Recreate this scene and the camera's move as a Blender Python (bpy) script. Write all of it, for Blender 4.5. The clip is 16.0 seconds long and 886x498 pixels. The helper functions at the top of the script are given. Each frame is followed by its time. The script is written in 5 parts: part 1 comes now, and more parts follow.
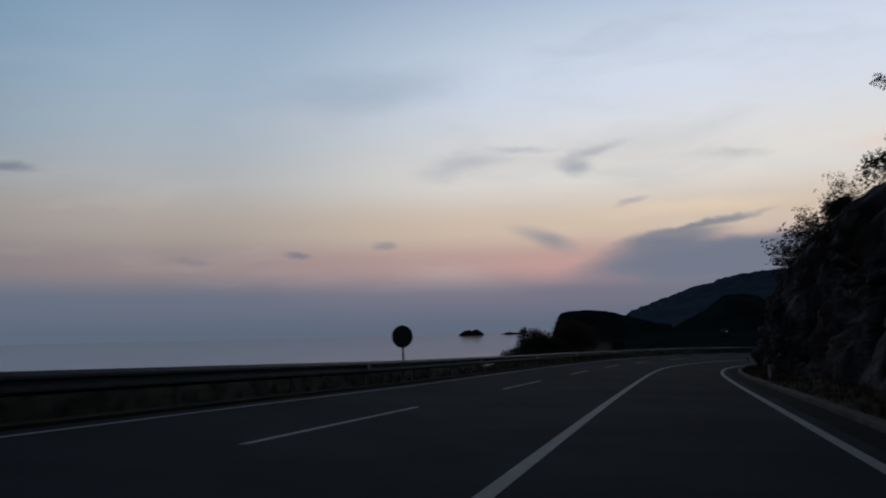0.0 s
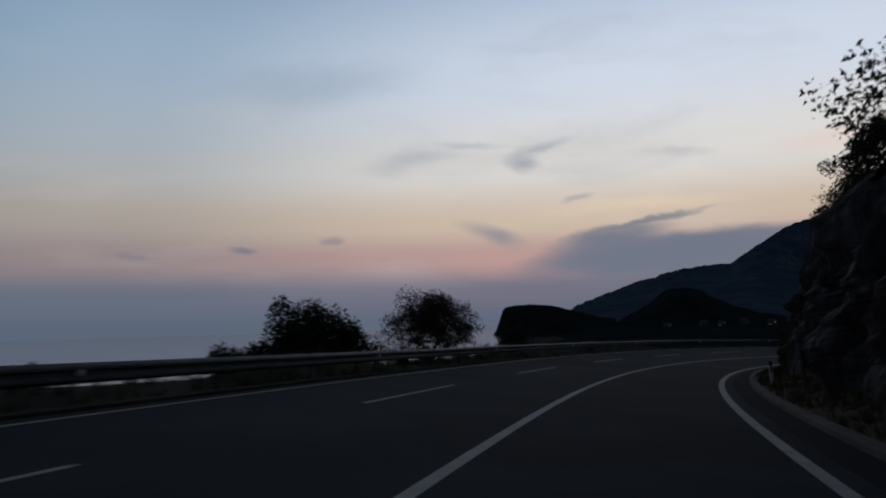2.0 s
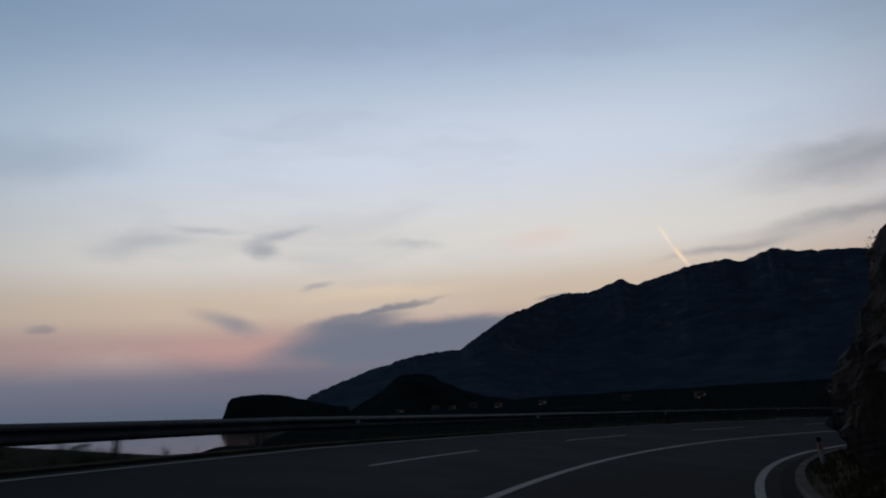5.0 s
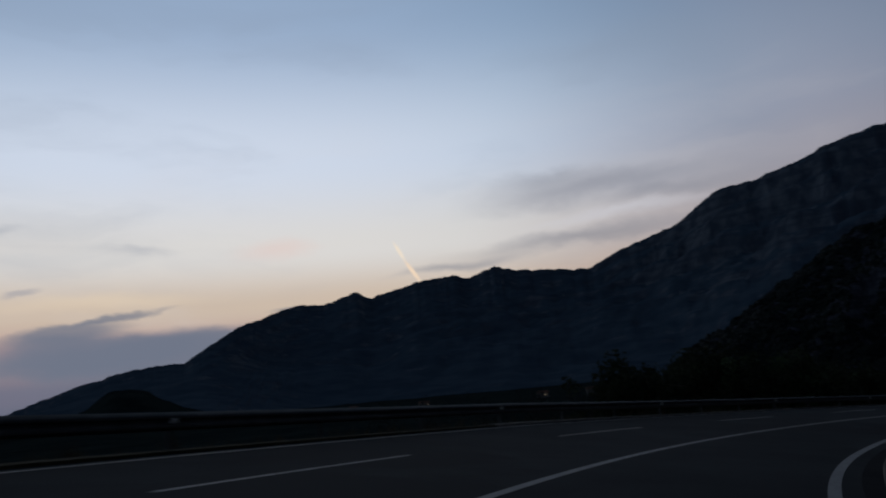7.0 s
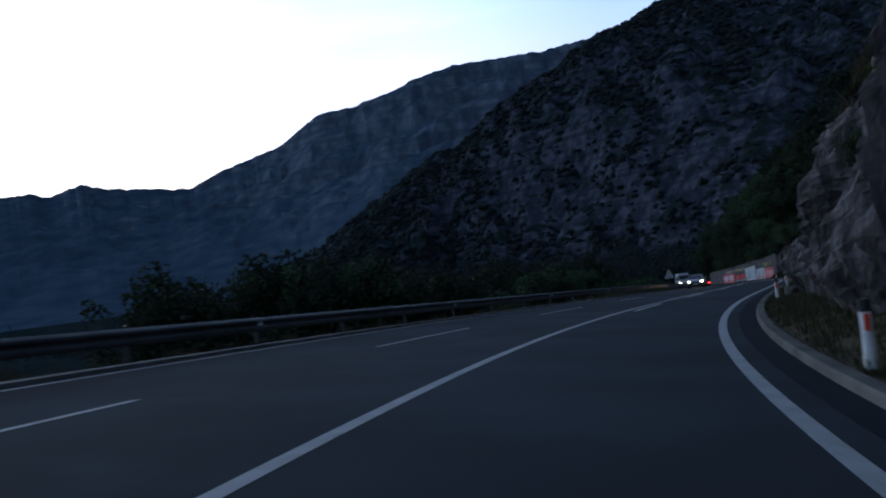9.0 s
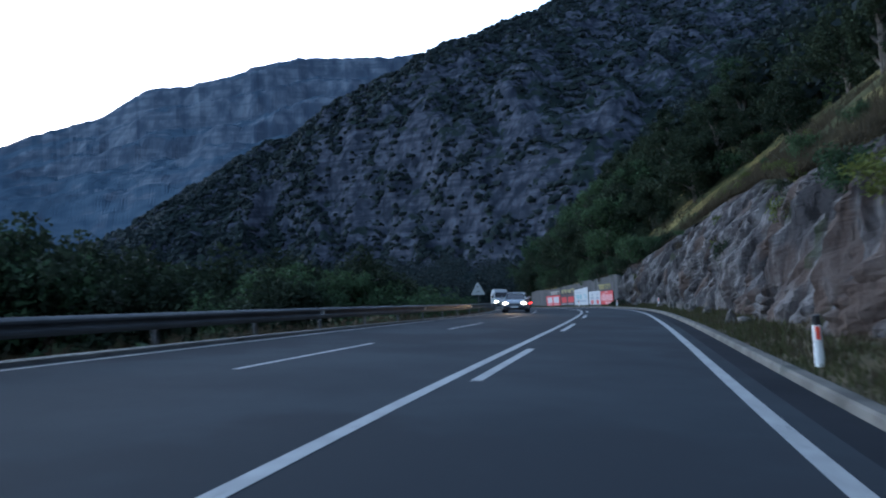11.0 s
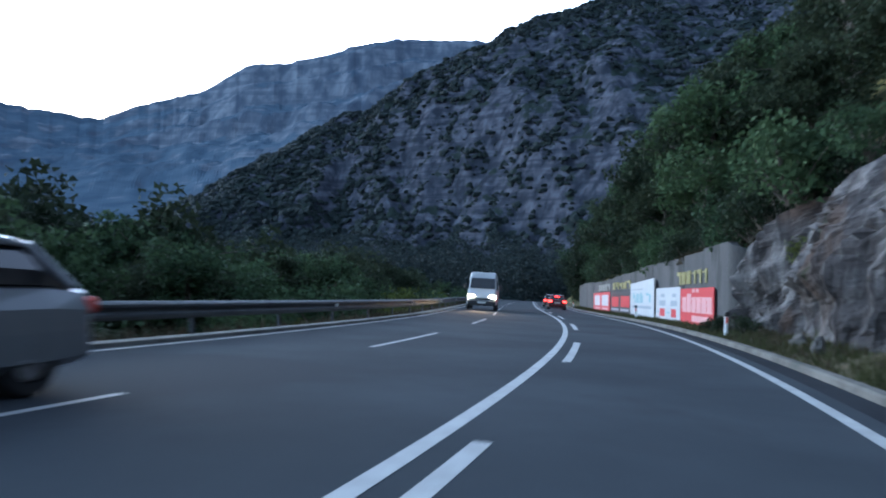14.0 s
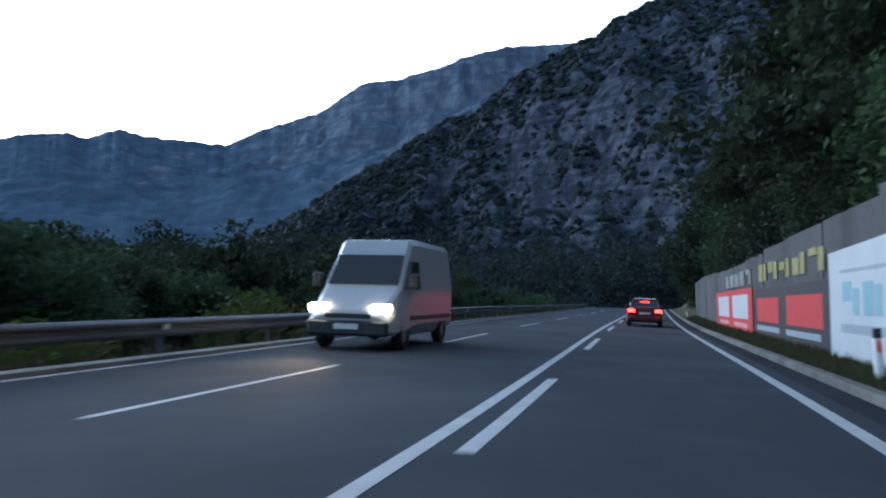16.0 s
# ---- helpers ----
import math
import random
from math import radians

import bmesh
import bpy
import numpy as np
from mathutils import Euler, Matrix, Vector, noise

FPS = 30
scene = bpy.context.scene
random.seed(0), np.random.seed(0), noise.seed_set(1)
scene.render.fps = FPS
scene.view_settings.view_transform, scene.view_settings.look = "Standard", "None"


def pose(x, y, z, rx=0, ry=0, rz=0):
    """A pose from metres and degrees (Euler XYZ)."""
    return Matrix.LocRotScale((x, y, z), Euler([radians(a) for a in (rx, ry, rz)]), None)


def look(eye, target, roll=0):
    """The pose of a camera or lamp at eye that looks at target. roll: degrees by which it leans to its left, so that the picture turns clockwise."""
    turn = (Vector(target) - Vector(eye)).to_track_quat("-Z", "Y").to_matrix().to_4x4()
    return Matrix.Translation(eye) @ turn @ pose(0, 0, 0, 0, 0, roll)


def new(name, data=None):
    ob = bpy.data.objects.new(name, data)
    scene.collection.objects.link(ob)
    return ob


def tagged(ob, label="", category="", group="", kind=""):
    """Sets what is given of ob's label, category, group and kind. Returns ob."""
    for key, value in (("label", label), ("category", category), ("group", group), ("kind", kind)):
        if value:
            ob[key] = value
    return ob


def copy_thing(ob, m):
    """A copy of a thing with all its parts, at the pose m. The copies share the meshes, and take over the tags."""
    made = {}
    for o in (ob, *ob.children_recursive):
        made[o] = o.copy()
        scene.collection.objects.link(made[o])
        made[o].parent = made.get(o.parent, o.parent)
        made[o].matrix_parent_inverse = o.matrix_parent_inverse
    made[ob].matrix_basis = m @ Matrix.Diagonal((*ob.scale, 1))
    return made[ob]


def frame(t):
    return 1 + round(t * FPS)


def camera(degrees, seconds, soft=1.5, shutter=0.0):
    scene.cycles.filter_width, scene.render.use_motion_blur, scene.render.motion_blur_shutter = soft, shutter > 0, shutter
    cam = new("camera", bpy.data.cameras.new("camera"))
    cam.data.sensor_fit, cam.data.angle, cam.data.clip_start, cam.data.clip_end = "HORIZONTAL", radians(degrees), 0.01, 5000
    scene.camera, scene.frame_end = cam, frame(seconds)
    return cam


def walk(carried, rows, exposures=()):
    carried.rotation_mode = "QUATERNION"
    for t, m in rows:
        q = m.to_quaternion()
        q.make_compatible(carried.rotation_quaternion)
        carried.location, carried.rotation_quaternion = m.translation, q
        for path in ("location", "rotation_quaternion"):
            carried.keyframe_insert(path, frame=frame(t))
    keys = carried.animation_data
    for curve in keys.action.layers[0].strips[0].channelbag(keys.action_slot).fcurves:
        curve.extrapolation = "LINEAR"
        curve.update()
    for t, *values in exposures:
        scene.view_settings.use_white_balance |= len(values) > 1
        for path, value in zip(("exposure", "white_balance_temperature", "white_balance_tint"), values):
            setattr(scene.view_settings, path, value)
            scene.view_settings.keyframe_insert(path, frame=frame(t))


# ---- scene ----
cam = camera(60.1, 16.0, 2.0, 0.35)
# seconds, place, then the turn about x, y and z in degrees
ROWS = [
    (0.0, 1.283, -0.612, 1.066, 96.111, 1.360, -8.732),
    (0.5, 4.931, 7.023, 0.839, 96.240, 1.264, -8.211),
    (1.0, 8.469, 14.339, 0.573, 95.885, 0.924, -9.319),
    (1.5, 12.135, 21.661, 0.274, 96.225, 1.364, -11.140),
    (2.0, 15.907, 29.127, 0.044, 95.678, 1.586, -12.617),
    (2.5, 19.728, 36.435, -0.217, 96.034, 1.649, -13.437),
    (3.0, 23.732, 43.728, -0.519, 96.950, 1.752, -15.507),
    (3.5, 28.014, 50.903, -0.792, 97.851, 2.035, -18.791),
    (4.0, 32.723, 57.881, -1.076, 98.975, 2.505, -22.877),
    (4.5, 37.845, 64.534, -1.371, 100.208, 3.045, -27.364),
    (5.0, 43.325, 70.740, -1.671, 101.433, 3.535, -31.850),
    (5.5, 49.102, 76.363, -1.974, 102.533, 3.858, -35.934),
    (6.0, 55.306, 81.236, -2.306, 103.423, 3.897, -39.831),
    (6.5, 61.811, 85.358, -2.621, 102.119, 4.525, -44.953),
    (7.0, 68.759, 88.861, -2.938, 100.933, 5.085, -51.390),
    (7.5, 76.027, 91.487, -3.256, 98.094, 5.538, -58.456),
    (8.0, 83.334, 93.219, -3.570, 93.817, 7.069, -67.176),
    (8.5, 90.754, 94.198, -3.886, 91.880, 8.918, -75.014),
    (9.0, 98.085, 94.501, -4.208, 91.725, 8.062, -80.344),
    (9.5, 105.675, 94.114, -4.531, 91.919, 6.787, -84.241),
    (10.0, 113.138, 93.251, -4.866, 91.124, 5.477, -88.480),
    (10.5, 120.521, 91.866, -5.226, 90.926, 4.209, -91.162),
    (11.0, 127.849, 90.085, -5.597, 90.806, 2.979, -93.096),
    (11.5, 135.227, 88.036, -5.988, 90.726, 1.894, -94.114),
    (12.0, 142.743, 85.845, -6.397, 90.647, 1.064, -94.048),
    (12.5, 150.485, 83.594, -6.829, 90.529, 0.596, -92.729),
    (13.0, 158.390, 81.412, -7.246, 90.035, 0.603, -89.614),
    (13.5, 166.483, 79.478, -7.753, 89.753, -0.347, -89.102),
    (14.0, 174.430, 77.541, -8.229, 90.015, -0.677, -86.574),
    (14.5, 182.609, 75.846, -8.696, 89.837, -0.185, -84.010),
    (15.0, 190.756, 74.472, -9.179, 90.217, 0.258, -81.858),
    (15.5, 198.981, 73.438, -9.665, 89.051, 0.623, -79.959),
    (16.0, 207.369, 72.699, -10.212, 90.803, 1.475, -77.669),
]
walk(cam, [(t, pose(*v)) for t, *v in ROWS],
     [(0.0, -0.07, 6200, 10), (1.0, -0.1, 6200, 10), (3.0, -0.12, 6180, 10), (5.5, -0.2, 6200, 10), (6.0, -0.3, 6150, 10), (7.0, -0.14, 6100, 10), (7.8, -0.05, 6100, 10), (8.1, 0.05, 6000, 12), (8.5, 1.05, 5450, 10), (9.0, 1.75, 5200, 9),
      (10.0, 2.45, 5150, 7), (12.3, 4.15, 5550, 5), (14.0, 4.10, 5550, 5), (15.0, 3.95, 5550, 6), (15.5, 3.87, 5550, 5), (16.0, 3.62, 5550, 5)])


# ---- dusk sky, after sunset: the only large light ----
def ramp(nt, stops, fac):
    r = nt.nodes.new("ShaderNodeValToRGB")
    r.color_ramp.interpolation = "EASE"
    el = r.color_ramp.elements
    while len(el) < len(stops):
        el.new(0.5)
    for e, (p, c) in zip(el, stops):
        e.position, e.color = p, (*c, 1)
    nt.links.new(fac, r.inputs[0])
    return r.outputs[0]


def math_node(nt, op, a, b=None, c=None, clamp=False):
    n = nt.nodes.new("ShaderNodeMath")
    n.operation, n.use_clamp = op, clamp
    for i, v in enumerate((a, b, c)):
        if v is None:
            continue
        if isinstance(v, (int, float)):
            n.inputs[i].default_value = v
        else:
            nt.links.new(v, n.inputs[i])
    return n.outputs[0]


def mix_rgb(nt, fac, a, b, blend="MIX"):
    n = nt.nodes.new("ShaderNodeMix")
    n.data_type, n.blend_type = "RGBA", blend
    for sock, v in ((n.inputs[0], fac), (n.inputs[6], a), (n.inputs[7], b)):
        if isinstance(v, (int, float)):
            sock.default_value = v
        elif isinstance(v, tuple):
            sock.default_value = (*v, 1)
        else:
            nt.links.new(v, sock)
    return n.outputs[2]


def heading(az, el=0.0):
    a, e = radians(az), radians(el)
    return Vector((-math.sin(a) * math.cos(e), math.cos(a) * math.cos(e), math.sin(e)))


def dot_with(nt, vec, v):
    n = nt.nodes.new("ShaderNodeVectorMath")
    n.operation = "DOT_PRODUCT"
    nt.links.new(vec, n.inputs[0])
    n.inputs[1].default_value = v
    return n.outputs["Value"]


def dusk_sky():
    world = bpy.data.worlds.new("dusk_sky")
    scene.world = world
    world.use_nodes = True
    nt = world.node_tree
    nt.nodes.clear()
    tc = nt.nodes.new("ShaderNodeTexCoord").outputs["Generated"]
    high = math_node(nt, "MULTIPLY_ADD", dot_with(nt, tc, (0, 0, 1)), 0.8, 0.2)     # horizon at 0.2
    near_sun = math_node(nt, "MULTIPLY_ADD", dot_with(nt, tc, heading(-34)), 0.5, 0.5)
    side = ramp(nt, [(0.0, (0, 0, 0)), (0.7, (0.04, 0.04, 0.04)), (0.85, (0.36, 0.36, 0.36)), (0.99, (1, 1, 1))], near_sun)
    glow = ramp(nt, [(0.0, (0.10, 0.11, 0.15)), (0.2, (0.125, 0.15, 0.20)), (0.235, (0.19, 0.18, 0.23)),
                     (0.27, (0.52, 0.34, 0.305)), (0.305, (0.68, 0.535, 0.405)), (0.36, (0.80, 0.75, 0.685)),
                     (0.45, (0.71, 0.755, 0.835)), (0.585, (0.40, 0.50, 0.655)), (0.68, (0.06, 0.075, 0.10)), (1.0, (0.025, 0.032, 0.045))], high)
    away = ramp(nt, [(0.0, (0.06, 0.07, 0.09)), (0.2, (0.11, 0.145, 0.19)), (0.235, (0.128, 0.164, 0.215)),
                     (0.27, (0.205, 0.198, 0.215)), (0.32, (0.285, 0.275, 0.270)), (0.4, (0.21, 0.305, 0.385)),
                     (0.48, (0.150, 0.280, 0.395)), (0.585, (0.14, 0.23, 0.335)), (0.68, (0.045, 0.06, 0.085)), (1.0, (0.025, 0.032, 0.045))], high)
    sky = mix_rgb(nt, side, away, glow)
    east = ramp(nt, [(0.0, (0.02, 0.022, 0.028)), (0.2, (0.04, 0.05, 0.07)), (0.35, (0.06, 0.075, 0.105)), (0.6, (0.04, 0.052, 0.075)), (1.0, (0.025, 0.032, 0.045))], high)
    sky = mix_rgb(nt, ramp(nt, [(0.48, (0, 0, 0)), (0.69, (1, 1, 1))], near_sun), east, sky)
    inland = ramp(nt, [(0.80, (0, 0, 0)), (0.97, (1, 1, 1))], math_node(nt, "MULTIPLY_ADD", dot_with(nt, tc, heading(-105)), 0.5, 0.5))
    sky = mix_rgb(nt, inland, sky, mix_rgb(nt, 1.0, sky, (0.86, 0.70, 0.70), "MULTIPLY"))
    # the direction, bent by two sizes of noise, so that no cloud has a clean outline
    def bent(vec, size, detail, amount, flat=(1.0, 1.0, 2.4)):
        mp = nt.nodes.new("ShaderNodeMapping")
        mp.inputs["Scale"].default_value = flat
        nt.links.new(vec, mp.inputs[0])
        ns = nt.nodes.new("ShaderNodeTexNoise")
        ns.inputs["Scale"].default_value, ns.inputs["Detail"].default_value, ns.inputs["Roughness"].default_value = size, detail, 0.55
        nt.links.new(mp.outputs[0], ns.inputs[0])
        shift = nt.nodes.new("ShaderNodeVectorMath")
        shift.operation = "MULTIPLY_ADD"
        nt.links.new(ns.outputs["Color"], shift.inputs[0])
        shift.inputs[1].default_value = (amount, amount, amount * 0.45)
        shift.inputs[2].default_value = (-amount / 2, -amount / 2, -amount * 0.225)
        add = nt.nodes.new("ShaderNodeVectorMath")
        nt.links.new(vec, add.inputs[0])
        nt.links.new(shift.outputs[0], add.inputs[1])
        return add.outputs[0]
    soft_way = bent(tc, 6.0, 5, 0.14)
    # thin streaked cloud, rising slightly towards the glow
    def veil(size, flat, turn, lo, hi, most, colour, heights):
        nonlocal sky
        mp = nt.nodes.new("ShaderNodeMapping")
        mp.inputs["Scale"].default_value, mp.inputs["Rotation"].default_value = flat, turn
        nt.links.new(soft_way, mp.inputs[0])
        ns = nt.nodes.new("ShaderNodeTexNoise")
        ns.inputs["Scale"].default_value, ns.inputs["Detail"].default_value, ns.inputs["Roughness"].default_value = size, 4, 0.5
        nt.links.new(mp.outputs[0], ns.inputs[0])
        m = ramp(nt, [(lo, (0, 0, 0)), (hi, (most, most, most))], ns.outputs[0])
        m = mix_rgb(nt, 1.0, m, ramp(nt, [(h, (v, v, v)) for h, v in heights], high), "MULTIPLY")
        sky = mix_rgb(nt, m, sky, colour)
    veil(1.5, (2.0, 2.0, 9.0), (0.10, 0.10, 0.0), 0.46, 0.78, 0.34, (0.27, 0.315, 0.39), [(0.27, 0.0), (0.36, 0.7), (0.5, 1.0), (0.66, 0.0)])
    veil(1.2, (2.4, 2.4, 12.0), (-0.08, 0.06, 0.5), 0.50, 0.80, 0.30, (0.74, 0.66, 0.60), [(0.22, 0.0), (0.30, 1.0), (0.40, 0.5), (0.55, 0.0)])
    # single clouds: heading, height, half width, half height, lean, strength (degrees)
    wisp = bent(bent(tc, 9.0, 4, 0.055), 34.0, 4, 0.016)
    def cloud(az, el, wide, tall, lean, strength, colour, edge=0.2, way=None):
        nonlocal sky
        way = way or wisp
        mid = heading(az, el)
        right = heading(az - 90)
        up = right.cross(mid)
        turn = radians(lean)
        r2, u2 = right * math.cos(turn) + up * math.sin(turn), up * math.cos(turn) - right * math.sin(turn)
        u = math_node(nt, "DIVIDE", dot_with(nt, way, r2), math.sin(radians(wide)))
        v = math_node(nt, "DIVIDE", dot_with(nt, way, u2), math.sin(radians(tall)))
        d = math_node(nt, "SQRT", math_node(nt, "ADD", math_node(nt, "MULTIPLY", u, u), math_node(nt, "MULTIPLY", v, v)))
        front = math_node(nt, "GREATER_THAN", dot_with(nt, tc, mid), 0.0)
        m = nt.nodes.new("ShaderNodeMapRange")
        m.interpolation_type = "SMOOTHSTEP"
        for i, val in ((1, 1.2), (2, edge), (3, 0.0), (4, strength)):
            m.inputs[i].default_value = val
        nt.links.new(d, m.inputs[0])
        sky = mix_rgb(nt, math_node(nt, "MULTIPLY", m.outputs[0], front), sky, colour)
    grey, dark = (0.178, 0.198, 0.25), (0.17, 0.19, 0.24)
    # glow of the afterlight under the cloud bank
    cloud(-17.5, 4.6, 6.5, 1.3, 0.0, 0.36, (0.66, 0.36, 0.32), 0.0)
    cloud(-28.0, 8.4, 9.0, 0.8, 2.0, 0.35, (0.92, 0.72, 0.48), 0.0)
    # the bank before the far range, its upper edge drawn out into a point
    cloud(-35.0, 3.9, 17.0, 2.4, 0.0, 0.55, grey, 0.3)
    cloud(-39.0, 4.5, 19.0, 1.75, 0.0, 0.85, grey, 0.72)
    cloud(-28.0, 5.0, 8.3, 1.45, 3.0, 0.85, grey, 0.55)
    cloud(-25.5, 6.2, 4.8, 0.75, 9.0, 0.8, grey, 0.4)
    cloud(-28.5, 7.25, 4.6, 0.28, 10.0, 0.75, grey, 0.2)
    cloud(-40.6, 7.25, 1.8, 0.20, 2.0, 0.6, dark)
    # its forerunner, a drooping tail
    cloud(-16.4, 6.8, 3.0, 0.7, -16.0, 0.6, (0.28, 0.27, 0.31), 0.0, tc)
    cloud(-17.6, 6.3, 1.9, 0.6, -10.0, 0.5, (0.26, 0.26, 0.30), 0.0)
    # a hooked wisp and its pale tails
    cloud(-18.7, 11.9, 1.5, 0.85, 4.0, 0.62, (0.27, 0.30, 0.36), 0.0)
    cloud(-20.2, 13.0, 2.6, 0.5, 14.0, 0.5, (0.30, 0.33, 0.39), 0.0)
    cloud(-15.5, 13.3, 3.2, 0.35, -3.0, 0.4, (0.33, 0.36, 0.42), 0.0)
    cloud(-10.5, 12.4, 5.0, 1.3, 10.0, 0.35, (0.31, 0.34, 0.40), 0.0, soft_way)
    cloud(-3.0, 17.5, 9.0, 1.8, 9.0, 0.35, (0.27, 0.34, 0.43), 0.0, soft_way)
    cloud(2.1, 5.8, 1.4, 0.32, -4.0, 0.7, dark)
    cloud(-4.5, 6.3, 1.1, 0.4, 5.0, 0.45, dark)
    cloud(9.4, 5.4, 1.8, 0.28, 0.0, 0.35, dark)
    cloud(21.0, 11.4, 1.6, 0.36, 0.0, 0.7, dark)
    cloud(-23.0, 9.1, 1.2, 0.36, 12.0, 0.5, (0.33, 0.33, 0.37))
    cloud(-30.2, 11.8, 2.9, 0.45, -3.0, 0.4, (0.40, 0.41, 0.45), 0.0)
    cloud(-39.9, 11.6, 3.2, 1.0, 4.0, 0.45, (0.86, 0.62, 0.53), 0.0)
    # grey bands over the range, parted by a clear strip
    cloud(-65.0, 14.2, 11.5, 1.5, 0.0, 0.62, (0.27, 0.275, 0.315), 0.0, soft_way)
    cloud(-61.5, 15.4, 5.0, 0.8, 3.0, 0.35, (0.26, 0.265, 0.30), 0.0, soft_way)
    cloud(-70.0, 13.2, 7.0, 0.7, 2.0, 0.40, (0.26, 0.265, 0.30), 0.0)
    cloud(-66.0, 12.1, 8.0, 0.55, 3.0, 0.40, (0.72, 0.70, 0.72), 0.0)
    cloud(-63.0, 10.7, 10.5, 0.8, 3.0, 0.60, (0.24, 0.24, 0.27), 0.0)
    cloud(-53.5, 9.5, 6.0, 0.45, 3.0, 0.55, (0.25, 0.26, 0.30), 0.0)
    # a lit vapour trail, kinked by the wind
    cloud(-49.05, 10.95, 0.95, 0.17, -62.0, 1.0, (0.95, 0.80, 0.62), 0.3, tc)
    cloud(-49.95, 9.4, 1.15, 0.19, -57.0, 1.0, (0.98, 0.74, 0.52), 0.3, tc)
    out, bg = nt.nodes.new("ShaderNodeOutputWorld"), nt.nodes.new("ShaderNodeBackground")
    nt.links.new(sky, bg.inputs[0])
    bg.inputs[1].default_value = 1.0
    nt.links.new(bg.outputs[0], out.inputs[0])


dusk_sky()

# ---- materials ----
def material(name, dark, light, rough=0.8, scale=6.0, grain=60.0, bump=0.15, metal=0.0, spots=None, spot_size=1.0, spot_cut=0.55,
             per_object=0.0, stretch=(1, 1, 1), gloss=0.4, bump_size=0.02):
    """Two scales of noise between a dark and a light colour, a grain bump, and optional spots of a third colour."""
    m = bpy.data.materials.new(name)
    m.use_nodes = True
    nt = m.node_tree
    bsdf = nt.nodes["Principled BSDF"]
    geo = nt.nodes.new("ShaderNodeTexCoord").outputs["Object"]
    mp = nt.nodes.new("ShaderNodeMapping")
    mp.inputs["Scale"].default_value = stretch
    nt.links.new(geo, mp.inputs[0])
    def tex(size, detail=4, roughness=0.55):
        n = nt.nodes.new("ShaderNodeTexNoise")
        n.inputs["Scale"].default_value, n.inputs["Detail"].default_value = size, detail
        n.inputs["Roughness"].default_value = roughness
        nt.links.new(mp.outputs[0], n.inputs[0])
        return n.outputs[0]
    large, fine = tex(scale), tex(grain, 3)
    both = math_node(nt, "ADD", math_node(nt, "MULTIPLY", large, 0.65), math_node(nt, "MULTIPLY", fine, 0.35))
    col = ramp(nt, [(0.3, dark), (0.7, light)], both)
    if spots:
        cut = ramp(nt, [(spot_cut, (0, 0, 0)), (spot_cut + 0.08, (1, 1, 1))], tex(spot_size, 6, 0.6))
        col = mix_rgb(nt, cut, col, spots)
    if per_object:
        info = nt.nodes.new("ShaderNodeObjectInfo").outputs["Random"]
        hsv = nt.nodes.new("ShaderNodeHueSaturation")
        nt.links.new(math_node(nt, "MULTIPLY_ADD", info, per_object, 1 - per_object / 2), hsv.inputs["Value"])
        nt.links.new(math_node(nt, "MULTIPLY_ADD", info, per_object * 0.08, 0.5 - per_object * 0.04), hsv.inputs["Hue"])
        nt.links.new(col, hsv.inputs["Color"])
        col = hsv.outputs[0]
    nt.links.new(col, bsdf.inputs["Base Color"])
    bsdf.inputs["Roughness"].default_value, bsdf.inputs["Metallic"].default_value = rough, metal
    bsdf.inputs["Specular IOR Level"].default_value = gloss
    if bump:
        b = nt.nodes.new("ShaderNodeBump")
        b.inputs["Strength"].default_value, b.inputs["Distance"].default_value = bump, bump_size
        nt.links.new(both, b.inputs["Height"])
        nt.links.new(b.outputs[0], bsdf.inputs["Normal"])
    return m


def lamp_material(name, colour, strength):
    m = bpy.data.materials.new(name)
    m.use_nodes = True
    b = m.node_tree.nodes["Principled BSDF"]
    b.inputs["Base Color"].default_value = (*colour, 1)
    b.inputs["Emission Color"].default_value, b.inputs["Emission Strength"].default_value = (*colour, 1), strength
    return m


def leaf_material(name, dark, light, per_object=0.5):
    """Leaves vary from clump to clump and let some light through."""
    m = bpy.data.materials.new(name)
    m.use_nodes = True
    nt = m.node_tree
    bsdf, out = nt.nodes["Principled BSDF"], nt.nodes["Material Output"]
    isle = nt.nodes.new("ShaderNodeNewGeometry").outputs["Random Per Island"]
    info = nt.nodes.new("ShaderNodeObjectInfo").outputs["Random"]
    col = ramp(nt, [(0.0, dark), (1.0, light)], math_node(nt, "ADD", math_node(nt, "MULTIPLY", isle, 1 - per_object), math_node(nt, "MULTIPLY", info, per_object)))
    nt.links.new(col, bsdf.inputs["Base Color"])
    bsdf.inputs["Roughness"].default_value = 0.75
    bsdf.inputs["Specular IOR Level"].default_value = 0.08
    thin = nt.nodes.new("ShaderNodeBsdfTranslucent")
    nt.links.new(col, thin.inputs[0])
    mix = nt.nodes.new("ShaderNodeMixShader")
    mix.inputs[0].default_value = 0.25
    nt.links.new(bsdf.outputs[0], mix.inputs[1])
    nt.links.new(thin.outputs[0], mix.inputs[2])
    nt.links.new(mix.outputs[0], out.inputs[0])
    return m


